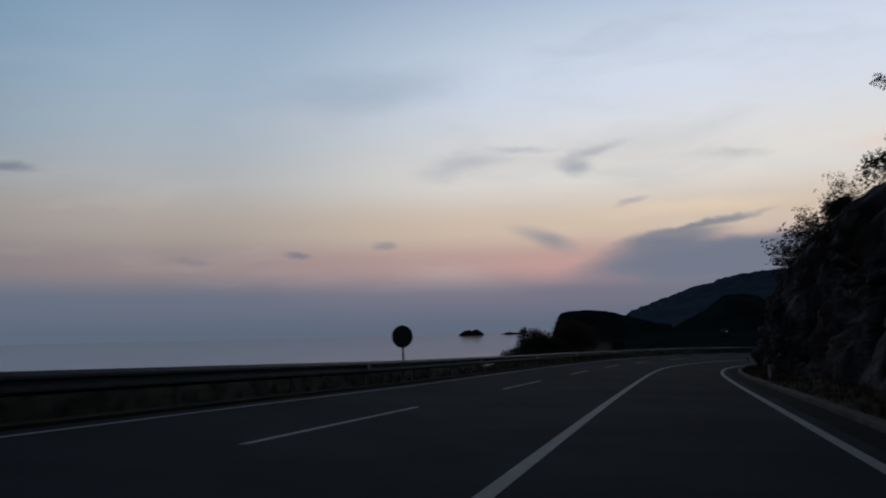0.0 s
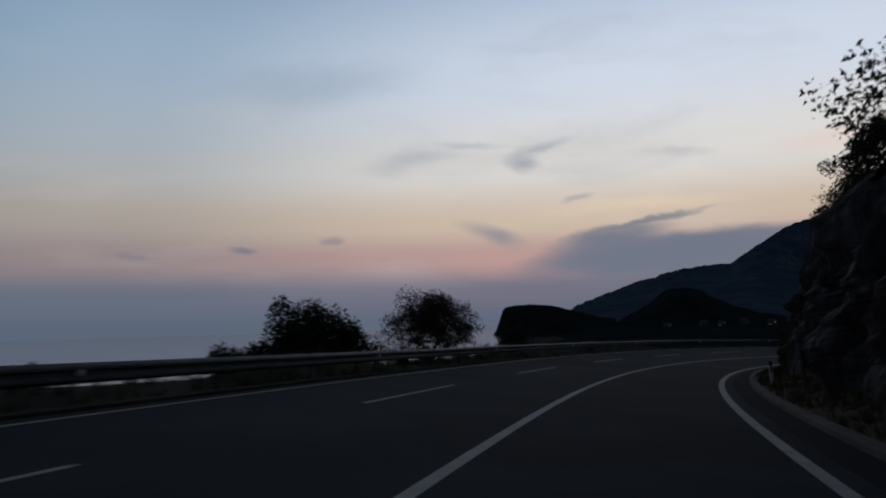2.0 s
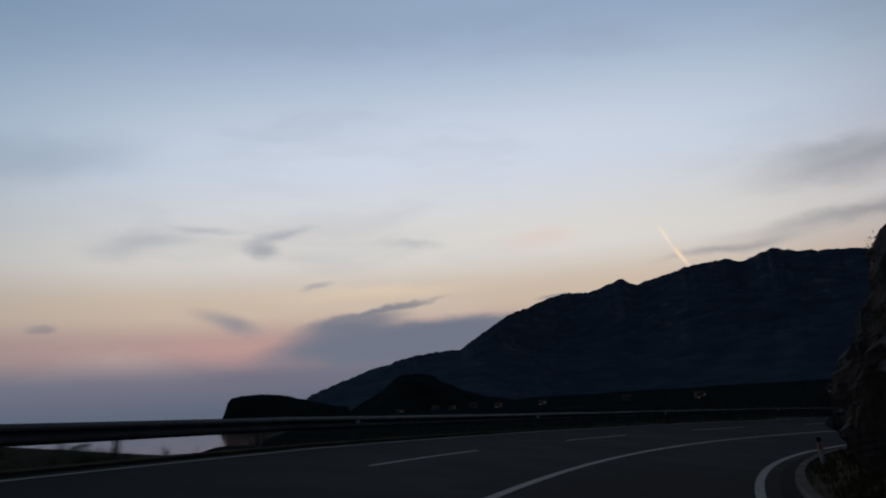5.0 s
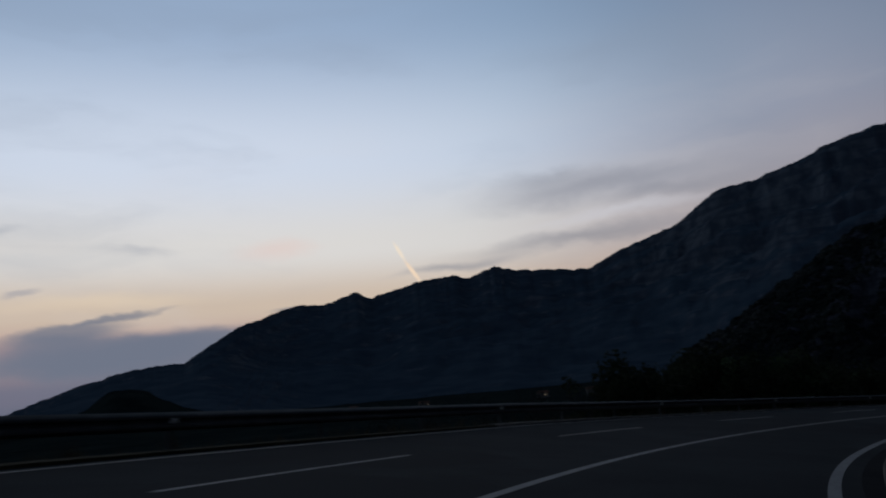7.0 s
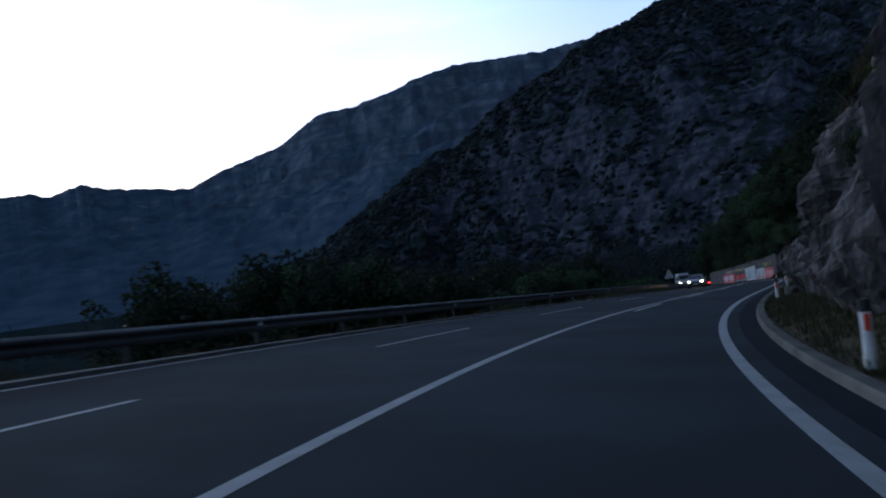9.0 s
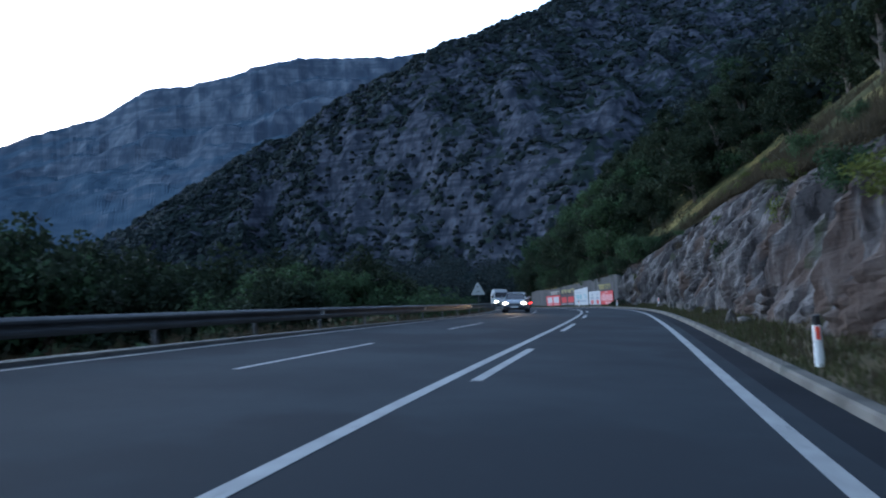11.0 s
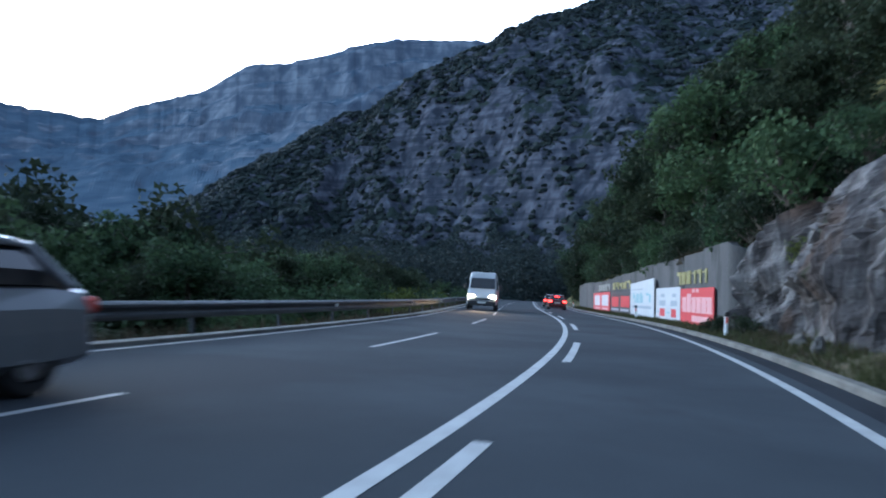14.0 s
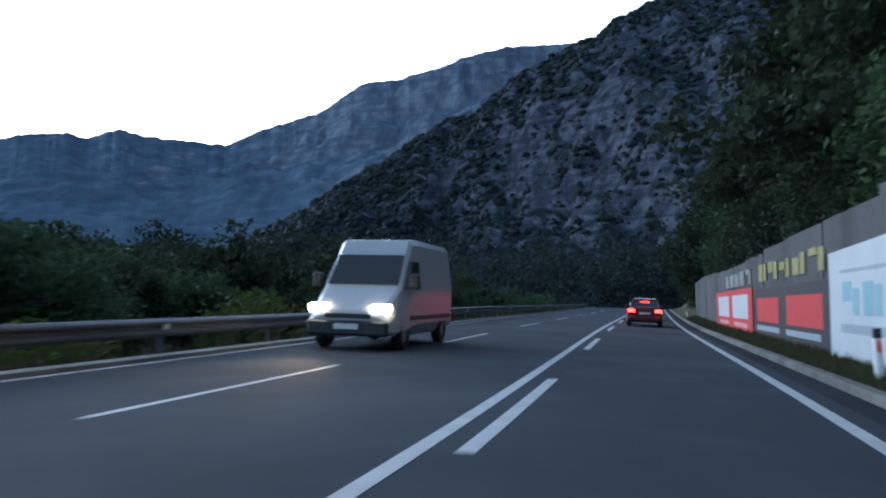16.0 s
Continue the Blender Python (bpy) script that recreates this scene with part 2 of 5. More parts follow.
def terrain_material(name, rock, pale, plants, leafy, size, patch, uneven, cut, bump_size, relief):
    """Bare limestone where the ground is steep, plants where it lies flatter, both in uneven patches."""
    m = bpy.data.materials.new(name)
    m.use_nodes = True
    nt = m.node_tree
    bsdf = nt.nodes["Principled BSDF"]
    place = nt.nodes.new("ShaderNodeTexCoord").outputs["Object"]
    def tex(scale, detail=4, flat=(1, 1, 1)):
        mp = nt.nodes.new("ShaderNodeMapping")
        mp.inputs["Scale"].default_value = flat
        nt.links.new(place, mp.inputs[0])
        n = nt.nodes.new("ShaderNodeTexNoise")
        n.inputs["Scale"].default_value, n.inputs["Detail"].default_value = scale, detail
        nt.links.new(mp.outputs[0], n.inputs[0])
        return n.outputs[0]
    streaks = tex(size, 5, (1, 1, 0.45))
    stone = ramp(nt, [(0.32, rock), (0.68, pale)], streaks)
    layers = ramp(nt, [(0.46, (0, 0, 0)), (0.60, (0.65, 0.65, 0.65))], tex(size, 4, (0.12, 0.12, 1.8)))
    stone = mix_rgb(nt, layers, stone, rock)
    green = ramp(nt, [(0.3, plants), (0.7, leafy)], tex(size * 0.6))
    upright = dot_with(nt, nt.nodes.new("ShaderNodeNewGeometry").outputs["Normal"], (0, 0, 1))
    grown = math_node(nt, "ADD", upright, math_node(nt, "MULTIPLY_ADD", tex(patch, 6), uneven, -uneven / 2))
    mask = ramp(nt, [(cut - 0.07, (0, 0, 0)), (cut + 0.07, (1, 1, 1))], grown)
    nt.links.new(mix_rgb(nt, mask, stone, green), bsdf.inputs["Base Color"])
    bsdf.inputs["Roughness"].default_value, bsdf.inputs["Specular IOR Level"].default_value = 1.0, 0.0
    b = nt.nodes.new("ShaderNodeBump")
    b.inputs["Strength"].default_value, b.inputs["Distance"].default_value = relief, bump_size
    nt.links.new(streaks, b.inputs["Height"])
    nt.links.new(b.outputs[0], bsdf.inputs["Normal"])
    return m


def cliff_material():
    """Limestone with cleft shade painted as upright dark streaks, brown iron stains and a fine broken grain."""
    m = bpy.data.materials.new("limestone")
    m.use_nodes = True
    nt = m.node_tree
    bsdf = nt.nodes["Principled BSDF"]
    place = nt.nodes.new("ShaderNodeTexCoord").outputs["Object"]
    def tex(scale, detail, tall):
        mp = nt.nodes.new("ShaderNodeMapping")
        mp.inputs["Scale"].default_value = (1, 1, tall)
        nt.links.new(place, mp.inputs[0])
        n = nt.nodes.new("ShaderNodeTexNoise")
        n.inputs["Scale"].default_value, n.inputs["Detail"].default_value, n.inputs["Distortion"].default_value = scale, detail, 0.6
        nt.links.new(mp.outputs[0], n.inputs[0])
        return n.outputs[0]
    cleft_tone, grain = tex(1.5, 6, 0.25), tex(6.0, 4, 0.6)
    both = math_node(nt, "ADD", math_node(nt, "MULTIPLY", cleft_tone, 0.75), math_node(nt, "MULTIPLY", grain, 0.25))
    # the ramp's dark end paints the shade of clefts into the stone
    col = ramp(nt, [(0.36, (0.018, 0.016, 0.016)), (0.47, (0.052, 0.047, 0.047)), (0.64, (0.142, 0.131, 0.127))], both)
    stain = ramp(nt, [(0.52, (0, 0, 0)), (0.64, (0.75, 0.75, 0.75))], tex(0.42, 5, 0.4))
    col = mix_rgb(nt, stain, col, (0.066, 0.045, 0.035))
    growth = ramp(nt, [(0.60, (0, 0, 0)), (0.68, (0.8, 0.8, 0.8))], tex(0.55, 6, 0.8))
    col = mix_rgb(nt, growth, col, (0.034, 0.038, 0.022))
    nt.links.new(col, bsdf.inputs["Base Color"])
    bsdf.inputs["Roughness"].default_value, bsdf.inputs["Specular IOR Level"].default_value = 0.92, 0.15
    b = nt.nodes.new("ShaderNodeBump")
    b.inputs["Strength"].default_value, b.inputs["Distance"].default_value = 1.0, 0.3
    nt.links.new(both, b.inputs["Height"])
    nt.links.new(b.outputs[0], bsdf.inputs["Normal"])
    return m


# grey limestone, with the bluish veil of distance put into its colour
MOUNTAIN = terrain_material("hazed_mountain_limestone", (0.022, 0.026, 0.035), (0.076, 0.081, 0.100), (0.014, 0.020, 0.020), (0.024, 0.033, 0.028), 0.14, 0.065, 1.9, 0.86, 3.0, 0.8)
# blue, low-contrast rock and plants: the air's haze is mixed into these colours
HAZED_FAR_ROCK = terrain_material("far_mountain_haze_tint", (0.056, 0.072, 0.098), (0.128, 0.148, 0.176), (0.046, 0.070, 0.100), (0.070, 0.098, 0.130), 0.018, 0.009, 1.0, 0.80, 7.0, 0.3)
ASPHALT = material("asphalt", (0.0295, 0.0348, 0.0410), (0.0485, 0.0555, 0.0635), 0.95, 0.35, 90, 0.25, spots=(0.033, 0.037, 0.043), spot_size=0.12, spot_cut=0.5, gloss=0.05, bump_size=0.006)
PATCH = material("newer_asphalt", (0.017, 0.018, 0.022), (0.027, 0.029, 0.034), 0.95, 0.5, 90, 0.25, gloss=0.04, bump_size=0.006)
PAINT = material("road_paint", (0.245, 0.245, 0.24), (0.355, 0.355, 0.35), 0.7, 3.0, 40, 0.1, spots=(0.15, 0.155, 0.16), spot_size=5.0, spot_cut=0.62)
CONCRETE = material("concrete", (0.075, 0.070, 0.062), (0.165, 0.152, 0.136), 0.9, 1.2, 30, 0.3, spots=(0.08, 0.08, 0.07), spot_size=0.8, spot_cut=0.58, gloss=0.1)
STRIP_CONCRETE = material("strip_concrete", (0.085, 0.084, 0.079), (0.175, 0.170, 0.160), 0.9, 1.4, 30, 0.3, spots=(0.07, 0.068, 0.06), spot_size=0.9, spot_cut=0.58, gloss=0.1)
WALL_CONCRETE = material("wall_concrete", (0.030, 0.030, 0.031), (0.066, 0.064, 0.063), 0.9, 0.5, 14, 0.4, spots=(0.026, 0.026, 0.026), spot_size=0.55, spot_cut=0.55, stretch=(1, 1, 0.35))
SOIL = material("dry_verge", (0.042, 0.038, 0.022), (0.115, 0.090, 0.056), 0.95, 0.9, 14, 0.8, spots=(0.12, 0.085, 0.06), spot_size=0.7, spot_cut=0.6, bump_size=0.05, gloss=0.05)
BANK_SOIL = material("dark_bank", (0.018, 0.018, 0.012), (0.052, 0.045, 0.028), 0.95, 0.9, 14, 0.8, spots=(0.06, 0.046, 0.032), spot_size=0.7, spot_cut=0.6, bump_size=0.05, gloss=0.05)
SLOPE = material("grass_slope", (0.022, 0.028, 0.014), (0.075, 0.07, 0.03), 0.95, 0.25, 5, 0.8, spots=(0.14, 0.115, 0.045), spot_size=0.22, spot_cut=0.52, bump_size=0.1, gloss=0.05)
ROCK = cliff_material()
WOOD_SLOPE = material("wooded_slope", (0.010, 0.016, 0.018), (0.026, 0.036, 0.034), 1.0, 0.02, 0.15, 0.8, bump_size=2.0, gloss=0.0)
STEEL = material("galvanised_rail", (0.040, 0.044, 0.049), (0.084, 0.089, 0.094), 0.62, 1.5, 30, 0.1, metal=0.15, gloss=0.3)
POST_STEEL = material("rail_post", (0.045, 0.048, 0.052), (0.09, 0.093, 0.097), 0.65, 3, 30, 0.1, metal=0.15, gloss=0.3)
WHITE_PLASTIC = material("white_plastic", (0.60, 0.60, 0.58), (0.78, 0.78, 0.76), 0.5, 4, 40, 0.05)
BLACK = material("black_plastic", (0.012, 0.012, 0.013), (0.025, 0.025, 0.026), 0.5, 4, 40, 0.05)
RED_MARK = material("red_reflector", (0.55, 0.05, 0.03), (0.75, 0.09, 0.05), 0.35, 6, 60, 0.0)
BARK = material("bark", (0.05, 0.042, 0.034), (0.13, 0.11, 0.09), 0.95, 6, 30, 0.6, stretch=(1, 1, 0.3))
LEAF_DARK = leaf_material("dark_leaves", (0.015, 0.022, 0.014), (0.040, 0.053, 0.029))
LEAF_GREEN = leaf_material("green_leaves", (0.025, 0.044, 0.024), (0.060, 0.094, 0.043))
LEAF_DRY = leaf_material("dry_leaves", (0.035, 0.030, 0.019), (0.090, 0.070, 0.044))
LEAF_YELLOW = leaf_material("yellow_green_leaves", (0.045, 0.060, 0.016), (0.11, 0.125, 0.032))
LEAF_OLIVE = leaf_material("olive_grass", (0.030, 0.036, 0.016), (0.078, 0.078, 0.034))
SEA = material("sea_water", (0.026, 0.036, 0.048), (0.040, 0.054, 0.068), 0.07, 0.004, 0.05, 0.08, gloss=0.5, bump_size=2.0, stretch=(1, 0.4, 1))
SCRUB = leaf_material("mountain_scrub", (0.012, 0.018, 0.020), (0.026, 0.035, 0.033))
LEAF_TAN = leaf_material("thin_tan_leaves", (0.060, 0.049, 0.040), (0.140, 0.112, 0.086))
PALE_STONE = material("pale_stone", (0.036, 0.033, 0.030), (0.135, 0.122, 0.110), 0.9, 3.0, 20, 0.8, spots=(0.10, 0.08, 0.06), spot_size=2.0, spot_cut=0.6)

# ---- the road's line: the solid line between the uphill lane and the two others ----
PSI0 = -25.5049
CURVE = [0.1838, 0.0991, 0.0144, -0.0604, -0.0356, -0.2318, -0.5737, -0.7161, -0.7815, -0.9573, -1.2907, -1.4808, -1.5949, -1.3352, -0.9505, -0.9320, -0.6862, -0.2051, 0.0607, 0.1278, 0.2247, 0.5982, 0.5817, 0.4353, 0.1534, -0.0343, -0.0738, -0.0504, -0.0241, -0.0072, 0.0005, 0.0024, 0.0019, 0.0010, 0.0003, -0.0003]   # turn in hundredths of a radian a metre, each 12 m from -20 m
GRADE = [-2.5354, -3.2963, -2.9664, -3.4105, -4.5335, -5.2761, -5.8933, -6.0577, -6.1594, -5.6391, -5.3074]   # per cent, each 40 m
BANK = [5.2240, 3.8071, 6.4124, 11.6242, 11.5227, 6.0857, 2.5267, 3.2073, 5.2374, 4.3730, 3.9357]
W_RIGHT = [3.3730, 3.3381, 3.4001, 3.5960, 3.6053, 3.4536, 3.4722, 3.4929, 3.5580, 3.5767, 3.5870]
W_MID = [3.0741, 3.0603, 3.0522, 3.1291, 3.1270, 3.0389, 3.0674, 3.1423, 3.1956, 3.1763, 3.1674]
W_LEFT = [2.5358, 2.5211, 2.5405, 2.5695, 2.6128, 2.6452, 2.6704, 2.6829, 2.6866, 2.6708, 2.6635]
DASH_STEP, DASH_LONG, DASH_FIRST = 12.88, 5.83, 7.39
STEP = 0.5
S_ALL = np.arange(-20, 400, STEP)


def road_line():
    turn = np.interp(S_ALL, -20 + 12.0 * np.arange(len(CURVE)), CURVE) * 0.01
    zero = int(np.searchsorted(S_ALL, 0))
    psi = np.cumsum(turn) * STEP
    psi += radians(PSI0) - psi[zero]
    knots = -20 + 40.0 * np.arange(len(GRADE))
    line = np.stack([np.cumsum(-np.sin(psi)), np.cumsum(np.cos(psi)), np.cumsum(np.interp(S_ALL, knots, GRADE) * 0.01)], 1) * STEP
    return line - line[zero], psi, np.interp(S_ALL, knots, BANK) * 0.01, knots


LINE, PSI, TILT, KNOTS = road_line()
EDGE_L, EDGE_R = -6.9, 4.75


def rp(s, o, dz=0.0):
    """The place at s metres along the road, o metres to its right, dz above its banked surface."""
    i = (s + 20) / STEP
    j = int(max(0, min(len(S_ALL) - 2, math.floor(i))))
    w = i - j
    p = LINE[j] * (1 - w) + LINE[j + 1] * w
    a = PSI[j] * (1 - w) + PSI[j + 1] * w if 0 <= w <= 1 else PSI[j]
    tilt = TILT[j]
    return Vector((p[0] + math.cos(a) * o, p[1] + math.sin(a) * o, p[2] - tilt * max(EDGE_L, min(EDGE_R, o)) + dz))


def road_turn(s):
    """Heading of the road at s, in degrees about z."""
    return math.degrees(PSI[int(max(0, min(len(S_ALL) - 1, round((s + 20) / STEP))))])


def stand(s, o, dz=0.0, extra=0.0):
    """The pose of a thing on the road's side, its y axis along the road."""
    p = rp(s, o, dz)
    return pose(p.x, p.y, p.z, 0, 0, road_turn(s) + extra)


def w_at(table, s):
    return float(np.interp(s, KNOTS, table))


def mesh_ob(name, verts, faces, mat, parent=None, smooth=False, label=""):
    me = bpy.data.meshes.new(name)
    me.from_pydata([tuple(v) for v in verts], [], faces)
    me.materials.append(mat)
    if smooth:
        me.polygons.foreach_set("use_smooth", [True] * len(me.polygons))
    me.update()
    ob = new(name, me)
    if parent:
        ob.parent = parent
    if label:
        ob["label"] = label
    return ob


def part(name, bm, mat, parent, label="", smooth=False):
    me = bpy.data.meshes.new(name)
    bm.normal_update()
    bm.to_mesh(me)
    bm.free()
    me.materials.append(mat)
    if smooth:
        me.polygons.foreach_set("use_smooth", [True] * len(me.polygons))
    ob = new(name, me)
    ob.parent = parent
    if label:
        ob["label"] = label
    return ob


def grid_faces(rows, cols, flip=False):
    out = []
    for r in range(rows - 1):
        for c in range(cols - 1):
            q = (r * cols + c, r * cols + c + 1, (r + 1) * cols + c + 1, (r + 1) * cols + c)
            out.append(q[::-1] if flip else q)
    return out


def ribbon(name, stations, profile, mat, smooth=False, parent=None, closed=False):
    """A band along the road; profile(s) lists (o, dz) from left to right."""
    verts, cols = [], 0
    for s in stations:
        row = profile(s)
        cols = len(row)
        verts += [rp(s, o, z) for o, z in row]
    return mesh_ob(name, verts, grid_faces(len(stations), cols), mat, parent, smooth)


def steps(a, b, d):
    return [a + d * i for i in range(int(round((b - a) / d)) + 1)]


S_START, S_END = -20, 372
# carriageway, with its shoulder strips
road = tagged(ribbon("road", steps(S_START, S_END, 2.0), lambda s: [(-6.0, 0), (-4.5, 0), (-3.1, 0), (0, 0), (2, 0), (w_at(W_RIGHT, s) + 0.35, 0)], ASPHALT),
              "grey asphalt road of three lanes, worn and dry", "road", kind="structure")
tagged(ribbon("shoulder", steps(S_START, S_END, 2.0), lambda s: [(w_at(W_RIGHT, s) + 0.35, 0.001), (4.26, 0.002)], PATCH),
       "darker asphalt shoulder strip beside the edge line", "shoulder", kind="structure")


def line_mark(name, s0, s1, offset, width, label, lift=0.004):
    d = 1.0 if s1 - s0 > 8 else (s1 - s0) / 6
    return tagged(ribbon(name, steps(s0, s1, d), lambda s: [(offset(s) - width / 2, lift), (offset(s) + width / 2, lift)], PAINT), label, "road marking", kind="structure")


line_mark("centre_line", S_START, S_END, lambda s: 0.0, 0.15, "solid white painted line between opposing lanes")
line_mark("edge_line_right", S_START, S_END, lambda s: w_at(W_RIGHT, s), 0.17, "solid white painted edge line")
line_mark("edge_line_left", S_START, S_END, lambda s: -w_at(W_MID, s) - w_at(W_LEFT, s), 0.11, "thin solid white painted edge line")
for k in range(-2, 27):
    s0 = DASH_FIRST + DASH_STEP * k
    line_mark("lane_dash", s0, s0 + DASH_LONG, lambda s: -w_at(W_MID, s), 0.10, "white painted lane dash on asphalt")["group"] = "lane dashes"
for k in range(15):
    s0 = 174.6 + 12.88 * k
    line_mark("inner_dash", s0, s0 + 5.6, lambda s: 0.36, 0.15, "white painted dash beside the solid line")["group"] = "inner dashes"


# kerbs: stones of about a metre along both sides
def kerb_run(name, o, width, height, label, s0, s1, taper, mat=CONCRETE):
    def prof(s):
        return [(o, -0.05), (o + 0.015, height - 0.03), (o + taper, height), (o + width - 0.02, height), (o + width, -0.1)]
    return tagged(ribbon(name, steps(s0, s1, 1.0), prof, mat), label, "kerb", kind="structure")


kerb_r = kerb_run("kerb_right", 4.26, 0.24, 0.12, "low pale concrete kerb along the verge", S_START, S_END, 0.04)
kerb_l = kerb_run("kerb_left", -6.55, 0.57, 0.06, "pale concrete strip below the guardrail", 138, S_END, 0.36, STRIP_CONCRETE)
kerb_run("earth_edge", -6.42, 0.42, 0.05, "strip of dry earth below the guardrail", S_START, 138, 0.15, BANK_SOIL)


# ---- ground to the left: steep bank to the sea, then a wooded valley ----
SEA_Z = -21.0


def n3(x, y, z=0.0, size=1.0, octaves=4):
    return noise.fractal(Vector((x, y, z)) / size, 1.0, 2.0, octaves)


def blend(x, a, b):
    t = max(0.0, min(1.0, (x - a) / (b - a)))
    return t * t * (3 - 2 * t)


def left_profile(s):
    valley = blend(s, 95, 175)
    base = rp(s, -6.42).z
    row = [(-6.42, 0.0), (-7.0, -0.02)]
    for d in (0.6, 1.3, 2.2, 3.5, 5.5, 8.0, 11.0, 15.0, 20.0, 27.0, 36.0, 50.0, 70.0, 95.0):
        bank = -0.85 * d
        flat = -0.42 * d if d < 20 else -8.4 - 0.05 * (d - 20)
        z = bank * (1 - valley) + flat * valley
        floor_z = (SEA_Z - 3.0) * (1 - valley) + (SEA_Z + 1.5) * valley
        x = rp(s, -7.0 - d)
        if d < 3:
            closed = max(1 - blend(s, 34, 41), blend(s, 47, 51) * (1 - blend(s, 56, 60)), blend(s, 69, 73) * (1 - blend(s, 93, 99)))
            rim = (0.30 + 0.25 * blend(s, 45, 55)) * (1 - 0.25 * blend(s, 66, 80))
            z = z * (1 - closed) + (rim if d < 2 else rim - 0.4) * closed if s < 150 else z
            if s < 72 and d < 2:
                z = max(z, 0.11)
        z = max(z, floor_z - base) + 0.5 * n3(x.x, x.y, 0, 5.0) * min(1.0, d / 4)
        row.append((-7.0 - d, z))
    return row[::-1]


def left_ground():
    verts, cols = [], 0
    st = steps(S_START, S_END, 3.0)
    for s in st:
        base = rp(s, -6.42).z
        row = left_profile(s)
        cols = len(row)
        for o, z in row:
            p = rp(s, o)
            verts.append((p.x, p.y, base + z))
    return mesh_ob("ground", verts, grid_faces(len(st), cols), BANK_SOIL, smooth=True)


tagged(left_ground(), "dry grassy bank falling away from the road", "ground", kind="structure")


# ---- right: verge, rock cut, hillside ----
ROCK_END = 255.0


def rock_lean(s):
    return 0.20 + 0.06 * blend(s, 130, 160) + 0.24 * blend(s, 185, 212)


def rock_top(s):
    h = 6.3 - 0.3 * blend(s, 75, 150) - 1.1 * blend(s, 176, 196) + 0.6 * n3(s, 0, 3.3, 14.0, 3)
    return (h + 1.9 * blend(s, 202, 222) + 0.15 * blend(s, 218, 230)) * (1.0 - 0.40 * blend(s, 236, 256))


def rock_base(s):
    return 5.7 + 0.25 * blend(s, 150, 170) - 0.25 * blend(s, 205, 240) + 0.25 * n3(s, 9.0, 0, 9.0, 2)


verge_rows = lambda s: [(4.48, 0.05), (4.9, 0.10 + 0.05 * n3(s, 1, 0, 1.5)), (5.4, 0.2 + 0.08 * n3(s, 2, 0, 1.5)), (6.0, 0.32 + 0.1 * n3(s, 3, 0, 1.5)), (7.2, 0.45)]
tagged(ribbon("verge", steps(S_START, S_END, 1.0), verge_rows, SOIL, True), "dry grass verge with earth and small stones", "verge", kind="structure")


def rock_face():
    """Broken limestone: slanting ledges and blocks, cut steeply beside the road."""
    st = steps(S_START, 150, 0.4) + steps(150.2, ROCK_END, 0.2)
    levels = 46
    verts = []
    for s in st:
        top, base, lean = rock_top(s), rock_base(s), rock_lean(s)
        for k in range(levels):
            f = k / (levels - 1)
            h = -0.1 + (top + 0.1) * f
            o = base + lean * h + 0.9 * f ** 4
            p = Vector((s * 0.7 + h * 0.45, h * 0.36, 0))
            soft = min(1.0, f * 6) * (1.0 - 0.6 * blend(f, 0.85, 1.0))
            # steep slabs that lean along the road, parted by clefts
            q = s + 0.35 * h + 0.8 * noise.noise(Vector((s * 0.3, h * 0.4, 11.0)))
            rib = 1 - abs(noise.noise(Vector((q * 0.52, h * 0.10, 21.0)))) * 2.2
            fine = 1 - abs(noise.noise(Vector((q * 1.25, h * 0.22, 31.0)))) * 2.2
            chip = 1 - abs(noise.noise(Vector((q * 2.6, h * 0.7, 51.0)))) * 2.2 + 0.6 * noise.noise(Vector((q * 5.5, h * 2.0, 61.0)))
            cleft = abs(noise.noise(Vector((q * 0.40, h * 0.07, 41.0))))
            cell = noise.voronoi(Vector((q * 0.9, h * 0.36, 1.7)) / 1.5)[0]
            bulge = 0.65 * noise.noise(Vector((s, h, 4.0)) / 2.8)
            crag = 0.85 * max(-0.4, rib) + 0.36 * max(-0.5, fine) + 0.26 * chip - 0.6 * max(0.0, 1 - cleft / 0.13) + 0.4 * min(0.45, cell[1] - cell[0]) + bulge
            o -= (crag - 0.74 - 0.2 * blend(s, 110, 80)) * soft
            # a jutting slab beside the wall's end
            o -= 0.75 * blend(s, 241, 246) * (1 - blend(s, 251.8, 252.8)) * blend(h, 1.1, 2.0)
            spot = rp(s, o)
            spot.z = rp(s, 4.7).z + h + 0.12 * noise.noise(p * 3.1) * soft
            verts.append(spot)
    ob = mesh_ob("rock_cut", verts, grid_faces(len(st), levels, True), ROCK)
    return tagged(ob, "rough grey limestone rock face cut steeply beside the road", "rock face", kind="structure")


rock_face()


def hill_z(s, o):
    """Height of the right hillside above the road's edge."""
    wall = blend(s, 250, 262)
    o_top = (rock_base(s) + rock_lean(s) * rock_top(s) + 0.9) * (1 - wall) + 6.05 * wall
    top = rock_top(s) * (1 - wall) + (2.8 - 2.4 * blend(s, 312, 324)) * wall
    d = max(0.0, o - o_top)
    rise = 0.62 + 0.2 * blend(s, 188, 205) * (1 - blend(s, 225, 285)) + 0.1 * blend(s, 20, 0) + 0.35 * blend(s, 225, 285)
    return o_top, top + rise * d - 0.004 * d * d


